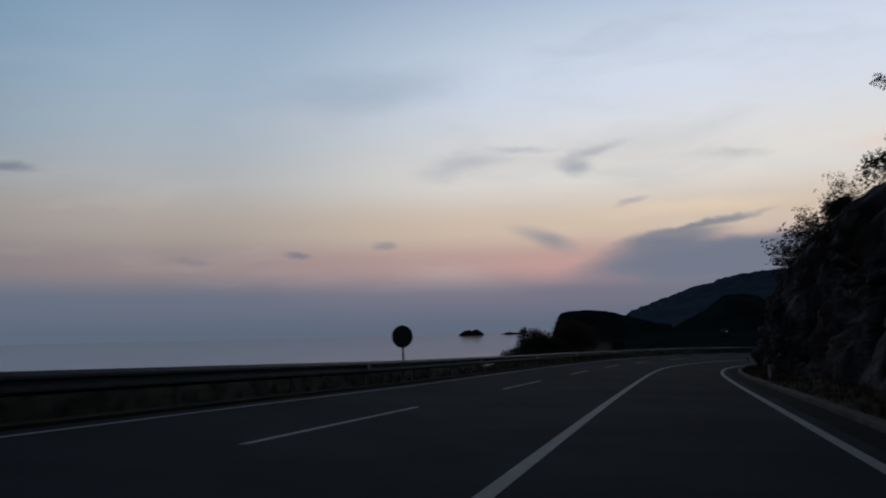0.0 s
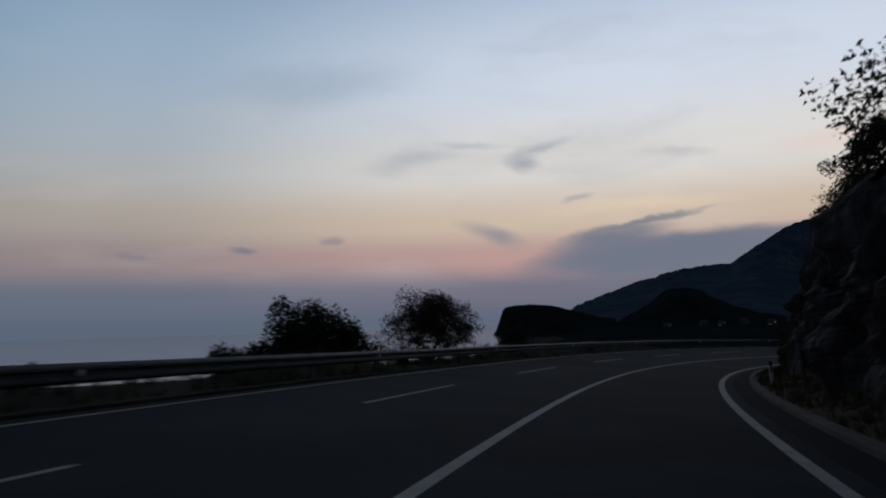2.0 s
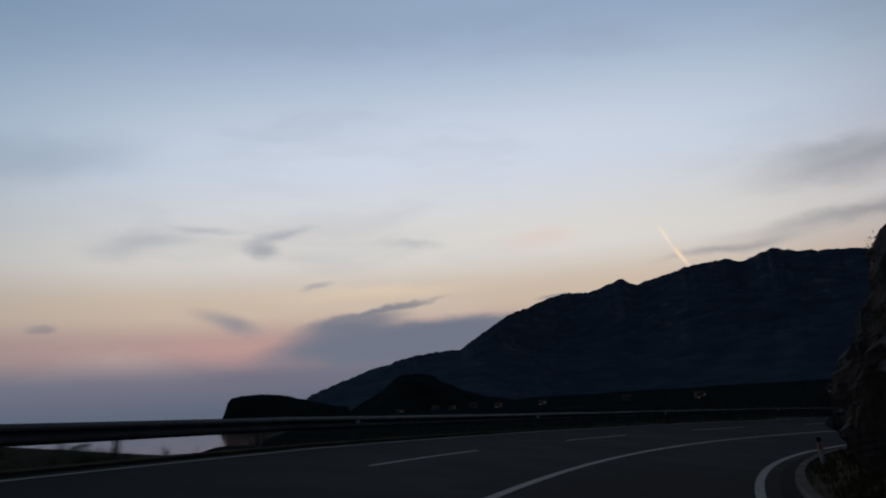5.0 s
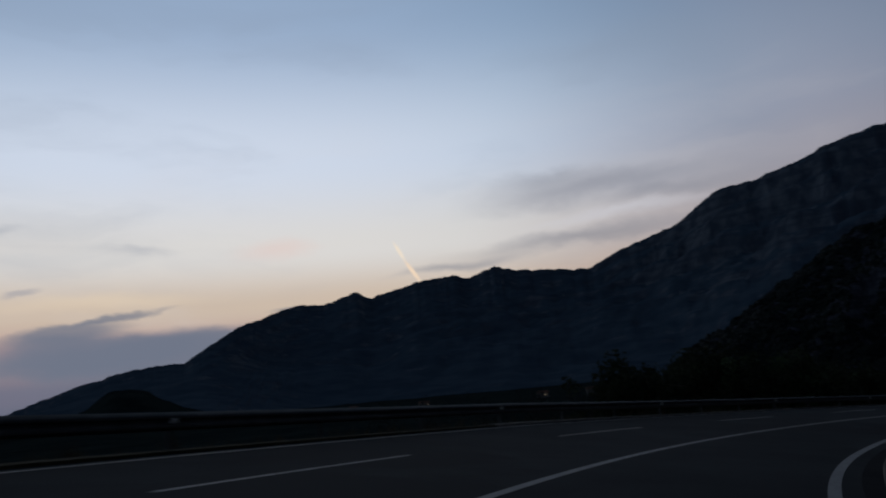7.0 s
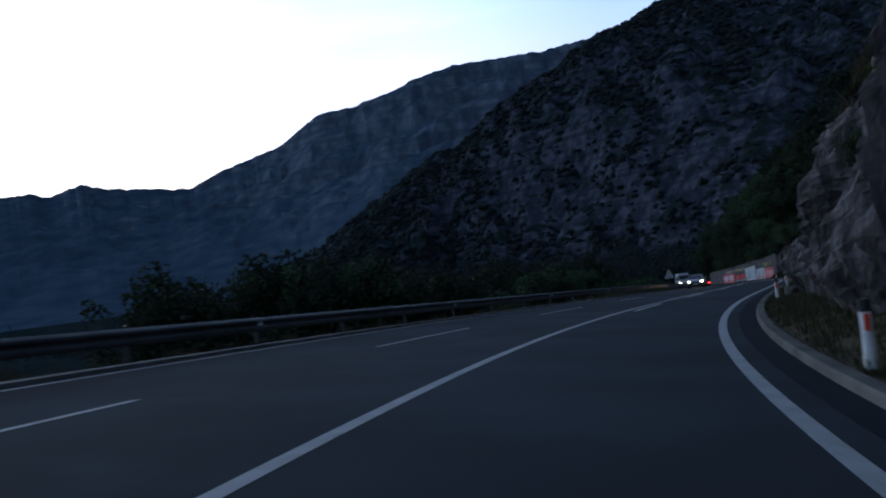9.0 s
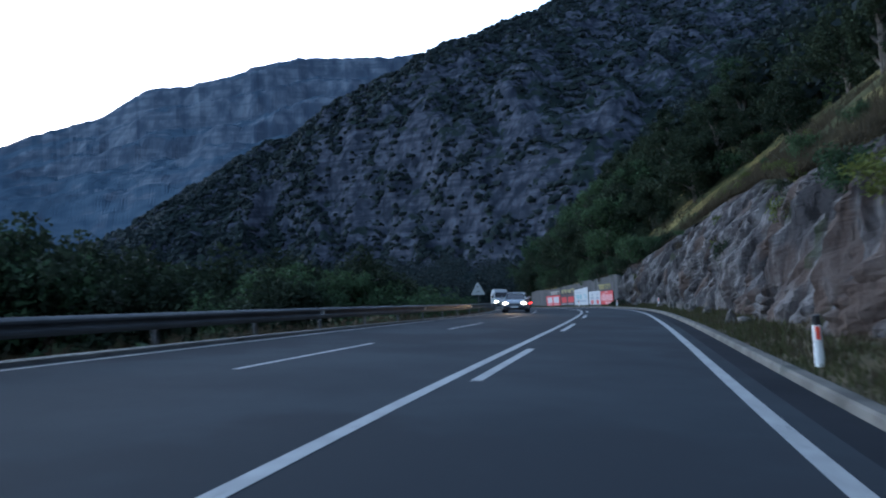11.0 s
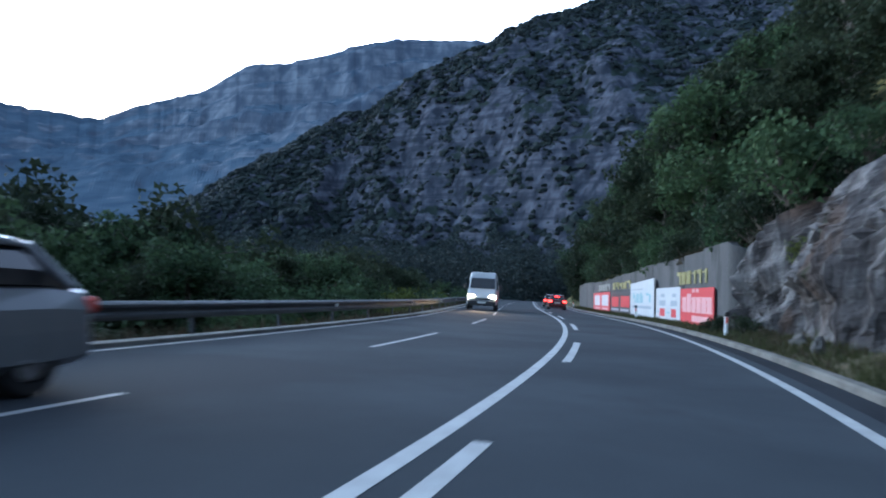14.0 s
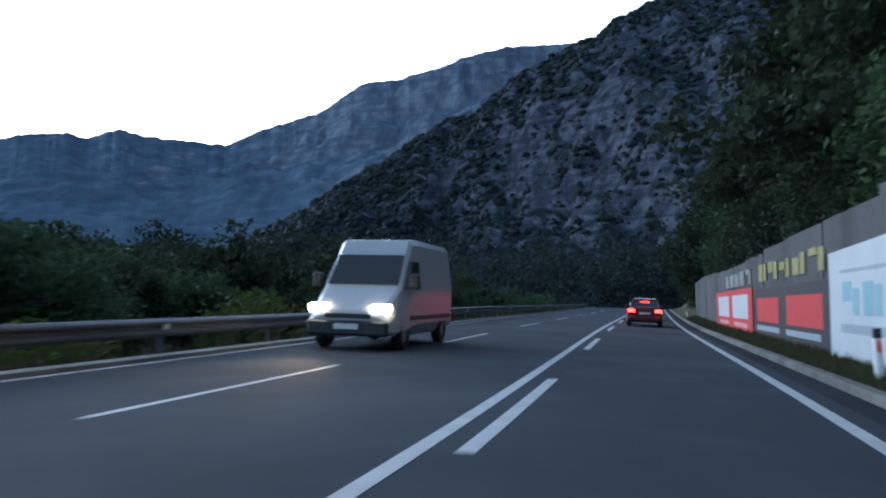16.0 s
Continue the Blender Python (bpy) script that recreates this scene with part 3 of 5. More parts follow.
def hillside():
    st = steps(S_START, S_END, 2.0)
    verts, cols = [], 0
    for s in st:
        o0, _ = hill_z(s, 0)
        far = 38.0 + 12.0 * blend(s, 190, 240)
        row = [o0 - 0.35 + (far - o0) * (i / 20) ** 1.4 for i in range(21)]
        cols = len(row)
        for i, o in enumerate(row):
            p = rp(s, o)
            z = rp(s, 4.7).z + hill_z(s, o)[1] - (0.25 if i == 0 else 0)
            if i > 1:
                z += 0.8 * n3(p.x, p.y, 0, 7.0)
            verts.append((p.x, p.y, z))
    return tagged(mesh_ob("hillside", verts, grid_faces(len(st), cols), SLOPE, smooth=True), "steep hillside of dry grass above the rock", "hillside", kind="structure")


hillside()


# ---- sea, headland, mountains ----
def sea():
    v = [(-4500, -1200, SEA_Z), (4500, -1200, SEA_Z), (4500, 4960, SEA_Z), (-4500, 4960, SEA_Z)]
    return tagged(mesh_ob("sea", v, [(0, 1, 2, 3)], SEA), "calm grey sea under the evening sky", "sea", kind="structure")


sea()
EYE = Vector((70, 70, -3))       # middle of the drive, round which the far land is laid out


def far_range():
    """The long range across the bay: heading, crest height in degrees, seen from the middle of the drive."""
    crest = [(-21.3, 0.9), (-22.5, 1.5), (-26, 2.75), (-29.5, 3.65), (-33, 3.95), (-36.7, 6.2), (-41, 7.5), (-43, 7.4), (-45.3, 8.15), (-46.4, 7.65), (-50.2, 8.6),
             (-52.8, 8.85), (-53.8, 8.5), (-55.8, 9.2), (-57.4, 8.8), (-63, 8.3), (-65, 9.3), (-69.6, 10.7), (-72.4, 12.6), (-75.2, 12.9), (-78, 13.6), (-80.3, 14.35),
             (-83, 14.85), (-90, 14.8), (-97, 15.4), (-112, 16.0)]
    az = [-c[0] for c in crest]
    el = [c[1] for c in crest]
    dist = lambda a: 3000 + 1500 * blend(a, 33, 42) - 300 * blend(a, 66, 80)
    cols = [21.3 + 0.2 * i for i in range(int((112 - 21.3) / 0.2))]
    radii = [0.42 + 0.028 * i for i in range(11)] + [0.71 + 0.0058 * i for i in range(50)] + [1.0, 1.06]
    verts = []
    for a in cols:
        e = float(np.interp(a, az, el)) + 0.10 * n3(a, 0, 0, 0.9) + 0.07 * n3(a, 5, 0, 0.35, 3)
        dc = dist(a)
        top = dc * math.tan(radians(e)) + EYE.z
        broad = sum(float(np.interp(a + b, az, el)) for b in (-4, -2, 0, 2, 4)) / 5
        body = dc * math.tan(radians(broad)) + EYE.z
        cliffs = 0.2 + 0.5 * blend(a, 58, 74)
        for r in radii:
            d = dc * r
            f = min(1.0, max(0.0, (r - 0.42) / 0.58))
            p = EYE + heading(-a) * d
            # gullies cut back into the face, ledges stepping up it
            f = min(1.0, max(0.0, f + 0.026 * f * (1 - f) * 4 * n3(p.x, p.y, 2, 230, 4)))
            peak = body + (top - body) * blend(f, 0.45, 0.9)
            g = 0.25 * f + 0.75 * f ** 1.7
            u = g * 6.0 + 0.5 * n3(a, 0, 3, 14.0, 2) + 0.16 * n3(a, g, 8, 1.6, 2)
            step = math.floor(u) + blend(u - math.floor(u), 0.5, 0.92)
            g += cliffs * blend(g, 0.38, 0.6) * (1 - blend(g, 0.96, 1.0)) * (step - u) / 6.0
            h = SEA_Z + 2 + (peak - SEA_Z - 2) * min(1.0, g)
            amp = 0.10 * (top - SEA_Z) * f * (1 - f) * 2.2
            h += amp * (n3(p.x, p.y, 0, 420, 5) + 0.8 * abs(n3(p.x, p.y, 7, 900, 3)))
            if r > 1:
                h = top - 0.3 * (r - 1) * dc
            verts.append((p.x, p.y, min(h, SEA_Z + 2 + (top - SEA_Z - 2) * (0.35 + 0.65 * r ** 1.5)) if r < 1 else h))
    ob = mesh_ob("far_mountain_range", verts, grid_faces(len(cols), len(radii)), HAZED_FAR_ROCK)
    return tagged(ob, "long mountain range across the bay, haze blue mixed into its colour", "mountain", kind="structure")


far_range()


def headland():
    """A wooded knoll with a steep seaward end."""
    d, verts = 1350.0, []
    st = [i / 40 for i in range(41)]
    for u in st:
        a = 14.7 + 9.2 * u
        crest = math.tan(radians(1.45)) * d - SEA_Z
        prof = blend(u, -0.01, 0.1) * (0.86 + 0.14 * math.sin(math.pi * min(1, u * 1.7))) * (1 - 0.45 * blend(u, 0.5, 1.0))
        for k in range(9):
            w = -1 + k / 4
            p = EYE + heading(-a) * (d + 110 * w)
            h = SEA_Z - 1 + (crest + 1.5 * n3(p.x, p.y, 0, 12)) * prof * max(0.0, 1 - abs(w) ** 2.4)
            verts.append((p.x, p.y, h))
    ob = mesh_ob("headland", verts, grid_faces(len(st), 9, True), WOOD_SLOPE, smooth=True)
    return tagged(ob, "dark wooded headland standing in the sea", "headland", kind="structure")


headland()


def low_land():
    """The flat shore and valley floor between the road and the range; the beach swings out towards the headland."""
    verts = []
    cols = [-4 + 0.9 * i for i in range(134)]
    radii = [60, 90, 130, 180, 240, 320, 400, 500, 600, 700, 800, 950, 1150, 1400, 1800, 2100]
    c = Vector((100, 88, 0))
    for a in cols:
        for r in radii:
            p = c + heading(-a) * r
            beach = float(np.interp(r, [300, 375, 500, 680, 800, 1300], [3, 4.5, 11.5, 16.0, 17.4, 19.5])) + 1.2 * n3(p.x, p.y, 4, 80)
            shore = blend(a, beach - 0.8, beach + 3.0)
            h = SEA_Z - 2 + (3.8 + 2.5 * n3(p.x, p.y, 0, 60)) * shore + (6 * blend(r, 150, 900) + 14 * blend(r, 900, 2000)) * shore
            verts.append((p.x, p.y, h))
    return tagged(mesh_ob("valley_floor", verts, grid_faces(len(cols), len(radii)), WOOD_SLOPE, smooth=True), "dark scrubby land at the foot of the mountains", "valley", kind="structure")


def foothill():
    """A wooded hill before the far range."""
    verts, st = [], [i / 44 for i in range(45)]
    for u in st:
        a = 20.5 + 19 * u
        crest = 1500 * math.tan(radians(2.55)) - SEA_Z
        prof = max(0.0, 0.55 * math.exp(-((u - 0.42) / 0.16) ** 2) + 0.45 * math.exp(-((u - 0.55) / 0.32) ** 2) + 0.05 * n3(u, 0, 0, 0.07))
        for k in range(9):
            w = -1 + k / 4
            p = EYE + heading(-a) * (1500 + 260 * w)
            h = SEA_Z - 1 + (crest * prof + 3 * n3(p.x, p.y, 0, 20)) * max(0.0, 1 - abs(w) ** 1.6)
            verts.append((p.x, p.y, h))
    return tagged(mesh_ob("wooded_hill", verts, grid_faces(len(st), 9, True), WOOD_SLOPE, smooth=True), "dark wooded foothill before the mountain range", "hill", kind="structure")


foothill()
low_land()


# crest of the rocky mountain east of the bend
CREST = [(760, 352, -12), (826, 333, 32), (877, 305, 76), (984, 245, 140), (997, 157, 191), (1000, 94, 229), (1010, 50, 251), (1093, -32, 300), (1180, -120, 352), (1305, -241, 440), (1420, -420, 520)]


def crest_points():
    out = []
    for a, b in zip(CREST, CREST[1:]):
        n = int(max(2, math.dist(a, b) // 14))
        out += [[a[k] + (b[k] - a[k]) * i / n for k in range(3)] for i in range(n)]
    return np.array(out)


CREST_LINE = crest_points()


def mountain_z(x, y):
    d = np.hypot(CREST_LINE[:, 0] - x, CREST_LINE[:, 1] - y)
    w = np.exp(-(d - d.min()) / 30.0)
    fall = 0.36 + 0.05 * n3(x, y, 9, 260, 2)
    h = float((w * (CREST_LINE[:, 2] - fall * d)).sum() / w.sum()) + 12
    near = float(d.min())
    amp = min(1.0, max(0.0, h / 25)) * (0.35 + 0.65 * min(1.0, near / 90))
    h += amp * (13 * (abs(n3(x * 0.9 + y * 0.45, y * 0.9 - x * 0.45, 8, 150, 3)) - 0.25) + 9 * n3(x, y, 0, 70, 5) + 8 * abs(n3(x * 0.8 + y * 0.6, y * 0.8 - x * 0.6, 5, 34, 4)) + 3.5 * n3(x, y, 3, 9, 3))
    h += amp * 11 * (0.3 - abs(n3(x * 0.8 + y * 0.3, y, 15, 26, 3)))
    # buttresses that run down the face
    h += amp * 20 * (0.28 - abs(n3(x * 0.42 - y * 0.35, y + x * 0.12, 11, 62, 4)))
    return -20 + max(h, -3.0)


def near_mountain():
    xs = [430 + 6.0 * i for i in range(176)]
    ys = [-560 + 6.0 * i for i in range(162)]
    verts = [(x, y, mountain_z(x, y)) for x in xs for y in ys]
    ob = mesh_ob("near_mountain", verts, grid_faces(len(xs), len(ys), True), MOUNTAIN, smooth=True)
    return tagged(ob, "steep grey limestone mountain flank dotted with scrub", "mountain", kind="structure")


near_mountain()


# ---- the hill's back, inside the bend ----
def inland_hill():
    xs, ys = [-240 + 12.0 * i for i in range(58)], [-360 + 12.0 * i for i in range(42)]
    keep, verts = [], []
    for x in xs:
        for y in ys:
            gap = np.hypot(LINE[:, 0] - x, LINE[:, 1] - y)
            j = int(gap.argmin())
            d = float(gap[j])
            right = (x - LINE[j, 0]) * math.cos(PSI[j]) + (y - LINE[j, 1]) * math.sin(PSI[j]) > 0
            s = max(S_START, min(S_END, float(S_ALL[j])))
            z = rp(s, 4.7).z + hill_z(s, min(d, 36.0))[1] - 4.0 + 0.5 * n3(x, y, 0, 25)
            z -= 0.02 * max(0.0, d - 36)
            low = blend(s, 240, 310)
            keep.append(right and d > 27)
            verts.append((x, y, max(z * (1 - low) + (SEA_Z + 2) * low, SEA_Z + 2)))
    faces = [f for f in grid_faces(len(xs), len(ys), True) if all(keep[i] for i in f)]
    return tagged(mesh_ob("inland_hill", verts, faces, SLOPE, smooth=True), "dry grassy back of the hill above the road", "hill", kind="structure")


inland_hill()

# ---- guardrail ----
RAIL_O = -6.45


def tube_between(bm, a, b, r0, r1, n=6):
    """A tapered tube from a to b in bm."""
    a, b = Vector(a), Vector(b)
    q = (b - a).to_track_quat("Z", "Y")
    rings = []
    for p, r in ((a, r0), (b, r1)):
        rings.append([bm.verts.new(p + q @ Vector((r * math.cos(2 * math.pi * i / n), r * math.sin(2 * math.pi * i / n), 0))) for i in range(n)])
    for i in range(n):
        bm.faces.new((rings[0][i], rings[0][(i + 1) % n], rings[1][(i + 1) % n], rings[1][i]))
    bm.faces.new(rings[0][::-1])
    bm.faces.new(rings[1])


def box(bm, lo, hi, bevel=0.0):
    r = bmesh.ops.create_cube(bm, size=1.0)
    lo, hi = Vector(lo), Vector(hi)
    for v in r["verts"]:
        v.co = Vector(((lo[k] + hi[k]) / 2 + v.co[k] * (hi[k] - lo[k]) for k in range(3)))
    if bevel:
        es = {e for v in r["verts"] for e in v.link_edges}
        bmesh.ops.bevel(bm, geom=list(es), offset=bevel, segments=1, affect="EDGES")
    return r["verts"]


def guardrail(s0, s1):
    thing = new("guardrail")
    thing.matrix_world = stand(s0, RAIL_O)
    inv = thing.matrix_world.inverted()
    wave = [(0.0, 0.335), (0.035, 0.36), (0.075, 0.395), (0.075, 0.435), (0.015, 0.475), (0.015, 0.515), (0.075, 0.555), (0.075, 0.595), (0.035, 0.63), (0.0, 0.65)]
    full = wave + [(x - 0.006, z) for x, z in wave[::-1]]
    st = steps(s0, s1, 2.0)
    verts = []
    for s in st:
        verts += [inv @ rp(s, RAIL_O + x, z) for x, z in full + full[:1]]
    mesh_ob("beam", verts, grid_faces(len(st), len(full) + 1), STEEL, thing)
    bm = bmesh.new()
    box(bm, (-0.10, -0.05, -0.35), (-0.04, 0.05, 0.62), 0.006)
    box(bm, (-0.05, -0.045, 0.40), (0.012, 0.045, 0.58), 0.005)
    first = part("post", bm, POST_STEEL, thing)
    bm = bmesh.new()
    box(bm, (0.02, -0.05, 0.46), (0.085, 0.05, 0.55), 0.006)
    mark = part("reflector", bm, WHITE_PLASTIC, first, "small pale reflector")
    k = 0
    s = s0 + 1.0
    while s < s1:
        m = inv @ stand(s, RAIL_O)
        if k == 0:
            first.matrix_basis = m
        else:
            c = new("post", first.data)
            c.parent, c.matrix_basis = thing, m
            if k % 3 == 0:
                r = new("reflector", mark.data)
                r.parent = c
        s += 4.0
        k += 1
    return tagged(thing, "long steel guardrail on posts above the drop", "guardrail")


guardrail(-18, 366)


# ---- marker posts along the verge ----
def marker_post():
    thing = new("marker_post")
    bm = bmesh.new()
    ring = [(-0.06, -0.03), (-0.02, -0.05), (0.02, -0.05), (0.06, -0.03), (0.06, 0.03), (0.0, 0.05), (-0.06, 0.03)]
    lo = [bm.verts.new((x, y, -0.2)) for x, y in ring]
    hi = [bm.verts.new((x * 0.9, y * 0.9, 0.60)) for x, y in ring]
    for i in range(7):
        bm.faces.new((lo[i], lo[(i + 1) % 7], hi[(i + 1) % 7], hi[i]))
    bm.faces.new(hi)
    part("body", bm, WHITE_PLASTIC, thing)
    bm = bmesh.new()
    lo = [bm.verts.new((x * 0.9, y * 0.9, 0.60)) for x, y in ring]
    hi = [bm.verts.new((x * 0.9, y * 0.9, 0.74 + 0.08 * x)) for x, y in ring]
    for i in range(7):
        bm.faces.new((lo[i], lo[(i + 1) % 7], hi[(i + 1) % 7], hi[i]))
    bm.faces.new(hi)
    part("cap", bm, BLACK, thing, "black band at the top")
    bm = bmesh.new()
    box(bm, (-0.03, -0.058, 0.40), (0.03, -0.045, 0.585), 0.004)
    part("reflector", bm, RED_MARK, thing, "red reflector")
    return tagged(thing, "white plastic roadside marker post with red reflector", "marker post", "marker posts along the verge")


post = marker_post()
POSTS = [(10, 4.85), (34, 4.85), (58.5, 4.85), (87, 4.75), (108, 4.85), (133, 4.85), (156.6, 4.75), (176.2, 4.8), (189.8, 4.85), (233.3, 5.4), (251, 4.95), (271.5, 4.95), (325, 4.85)]   # along the road, off its line
for k, (s, o) in enumerate(POSTS):
    m = stand(s, o + 0.04 * math.sin(s * 3), 0.1 + 0.25 * max(0.0, o - 4.9)) @ pose(0, 0, 0, 2.5 * math.sin(s), 3 * math.cos(2 * s), 0)
    if k == 0:
        post.matrix_basis = m
    else:
        copy_thing(post, m)


# ---- trees and shrubs ----
def leaf(bm, p, size, rng):
    """One leaf: a small pointed blade turned at random."""
    d = Vector((rng.gauss(0, 1), rng.gauss(0, 1), rng.gauss(0, 0.7))).normalized()
    e = d.cross(Vector((rng.gauss(0, 1), rng.gauss(0, 1), rng.gauss(0, 1)))).normalized() * size * 0.36
    bm.faces.new((bm.verts.new(p - e), bm.verts.new(p + e), bm.verts.new(p + d * size)))


def crown_mesh(rng, centres, leaves, size, spread):
    bm = bmesh.new()
    for c, r in centres:
        n = int(leaves * r * r)
        for _ in range(n):
            v = Vector((rng.gauss(0, 1), rng.gauss(0, 1), rng.gauss(0, 0.8)))
            v = v.normalized() * (rng.random() ** 0.45) * r * spread
            leaf(bm, c + v, size * rng.uniform(0.6, 1.3), rng)
    return bm


def tree(name, label, seed, height, radius, trunk_share, leaves, size, leaf_mat, limbs=9, clump=0.34, category="tree", group="", trunk_r=0.04, fill=0):
    """A tapered, bent trunk with limbs, and a crown of leaves gathered in uneven clumps round the limb ends."""
    rng = random.Random(seed)
    thing = new(name)
    bm = bmesh.new()
    top = Vector((rng.uniform(-0.1, 0.1) * height, rng.uniform(-0.1, 0.1) * height, height * 0.8))
    path = [Vector((0, 0, -0.5))]
    for i in range(1, 6):
        f = i / 5
        path.append(Vector((top.x * f + rng.uniform(-0.03, 0.03) * height, top.y * f + rng.uniform(-0.03, 0.03) * height, height * 0.8 * f)))
    for i in range(5):
        tube_between(bm, path[i], path[i + 1], height * trunk_r * (1 - 0.17 * i), height * trunk_r * (1 - 0.17 * (i + 1)))
    part("trunk", bm, BARK, thing)
    bm = bmesh.new()
    centres = []
    for i in range(limbs):
        f = trunk_share + (1 - trunk_share) * (i + 0.5) / limbs
        a = i * 2.4 + rng.uniform(-0.5, 0.5)
        base = path[min(4, int(f * 5))].lerp(path[min(5, int(f * 5) + 1)], f * 5 - int(f * 5))
        wide = radius * (1.05 - 0.75 * max(0.0, f - 0.45) / 0.55) * rng.uniform(0.65, 1.1)
        end = base + Vector((math.cos(a) * wide, math.sin(a) * wide, height * rng.uniform(0.02, 0.2)))
        mid = base.lerp(end, 0.5) + Vector((0, 0, height * 0.03))
        tube_between(bm, base, mid, height * trunk_r * 0.45, height * trunk_r * 0.3, 5)
        tube_between(bm, mid, end, height * trunk_r * 0.3, height * trunk_r * 0.1, 5)
        for q, r in ((end, 1.0), (mid, 0.8)):
            centres.append((q, radius * clump * r * rng.uniform(0.75, 1.2)))
        for _ in range(4):
            w = end + Vector((rng.gauss(0, 0.3), rng.gauss(0, 0.3), rng.gauss(0.1, 0.25))) * radius * 0.8
            tube_between(bm, end.lerp(mid, 0.3), w, height * trunk_r * 0.10, height * trunk_r * 0.03, 4)
            centres.append((w, radius * clump * rng.uniform(0.5, 0.9)))
    centres.append((top + Vector((0, 0, height * 0.1)), radius * clump))
    for _ in range(fill):
        v = Vector((rng.gauss(0, 1), rng.gauss(0, 1), rng.gauss(0, 1))).normalized() * rng.uniform(0.6, 1.0)
        c = Vector((top.x + v.x * radius, top.y + v.y * radius, height * (0.66 + 0.36 * v.z)))
        tube_between(bm, path[3].lerp(path[4], rng.random()), c, height * trunk_r * 0.14, height * trunk_r * 0.04, 4)
        centres.append((c, radius * clump * rng.uniform(0.5, 0.95)))
    part("branchwork", bm, BARK, thing)
    part("crown", crown_mesh(rng, centres, leaves / (radius * radius * clump * clump * limbs * 3), size, 1.0), leaf_mat, thing)
    return tagged(thing, label, category, group)


def shrub(label, seed, radius, height, leaves, size, leaf_mat, group):
    rng = random.Random(seed)
    thing = new("shrub")
    centres = [(Vector((rng.gauss(0, 0.42) * radius, rng.gauss(0, 0.42) * radius, height * rng.uniform(0.15, 0.8))), radius * rng.uniform(0.3, 0.5)) for _ in range(11)]
    bm = bmesh.new()
    for c, r in centres:
        tube_between(bm, (0, 0, -0.3), c, 0.035 * radius, 0.012 * radius, 4)
    part("stemwork", bm, BARK, thing)
    part("foliage", crown_mesh(rng, centres, leaves / (11 * radius * radius * 0.16), size, 1.1), leaf_mat, thing)
    return tagged(thing, label, "shrub", group)


def left_z(s, o):
    row = left_profile(s)
    xs, zs = [r[0] for r in row], [r[1] for r in row]
    return rp(s, -6.42).z + float(np.interp(o, xs, zs))


def on_left(s, o, sink=0.0, turn=0.0, scale=1.0):
    p = rp(s, o)
    return pose(p.x, p.y, left_z(s, o) - sink, 0, 0, turn) @ Matrix.Scale(scale, 4)


def on_hill(s, o, sink=0.0, turn=0.0, scale=1.0):
    p = rp(s, o)
    return pose(p.x, p.y, rp(s, 4.7).z + hill_z(s, o)[1] - sink, 0, 0, turn) @ Matrix.Scale(scale, 4)


def put(kinds, m, first={}):
    """Places one of the prototypes: the first time itself, later as a copy."""
    k = kinds
    sc = m.to_scale()
    if k.name not in first:
        first[k.name] = True
        k.matrix_basis = m
        return k
    c = copy_thing(k, m)
    c.scale = sc
    return c


rng = random.Random(11)
# two trees on the sea side
m = on_left(57.5, -10.3)
dense = tree("tree", "dark bushy evergreen tree beyond the guardrail", 5, 2.9, 2.0, 0.15, 26000, 0.11, LEAF_DARK, 14, 0.36)
dense.matrix_basis = pose(m.translation.x, m.translation.y, rp(57.5, -7).z - 1.25)
m = on_left(71.0, -11.4)
bare = tree("tree", "round brownish tree with thinning leaves beyond the guardrail", 9, 4.35, 2.35, 0.34, 9500, 0.10, LEAF_TAN, 14, 0.30, trunk_r=0.024, fill=75)
bare.matrix_basis = pose(m.translation.x, m.translation.y, rp(71, -7).z - 1.1)

S_DARK = shrub("dense dark green shrub on the bank", 21, 1.0, 1.1, 1500, 0.115, LEAF_DARK, "roadside shrubs")
S_GREEN = shrub("bright green shrub in the valley scrub", 22, 1.0, 1.2, 1500, 0.12, LEAF_GREEN, "roadside shrubs")
S_DRY = shrub("dry brown shrub on the slope", 23, 1.0, 0.9, 900, 0.10, LEAF_DRY, "roadside shrubs")
S_YELLOW = shrub("yellowish green shrub in the valley scrub", 24, 1.0, 1.0, 1500, 0.115, LEAF_YELLOW, "roadside shrubs")
T_OAK = tree("tree", "dark green broadleaf tree on the wooded slope", 31, 7.0, 3.2, 0.1, 7400, 0.27, LEAF_DARK, 12, 0.36, group="woodland trees")
T_ASH = tree("tree", "mid green broadleaf tree on the wooded slope", 32, 8.0, 3.1, 0.1, 7400, 0.27, LEAF_GREEN, 12, 0.36, group="woodland trees")
T_TALL = tree("tree", "tall narrow dark tree among the scrub", 33, 10.0, 2.0, 0.08, 7400, 0.26, LEAF_DARK, 14, 0.42, group="woodland trees")

# scrub along the sea-side rail
for s, o, r, kind in [(31, -8.8, 0.6, S_DRY), (44, -8.6, 0.9, S_DARK), (50, -8.4, 0.7, S_DARK), (53, -9.6, 1.0, S_DARK), (61, -8.0, 0.5, S_DRY), (63.5, -8.3, 0.6, S_DARK), (67, -8.1, 0.55, S_DRY),
                      (60, -8.2, 0.9, S_DRY), (70.4, -8.3, 0.85, S_DRY), (72, -8.4, 0.75, S_DRY), (75.3, -8.5, 1.15, S_DARK), (79, -8.3, 0.6, S_DRY), (88, -8.9, 0.8, S_DRY), (96, -8.5, 0.7, S_DARK), (104, -8.8, 0.8, S_DRY)]:
    m = on_left(s, o)
    put(kind, pose(m.translation.x, m.translation.y, max(m.translation.z, rp(s, -7).z - 1.0) - 0.1, 0, 0, s * 50) @ Matrix.Scale(r, 4))
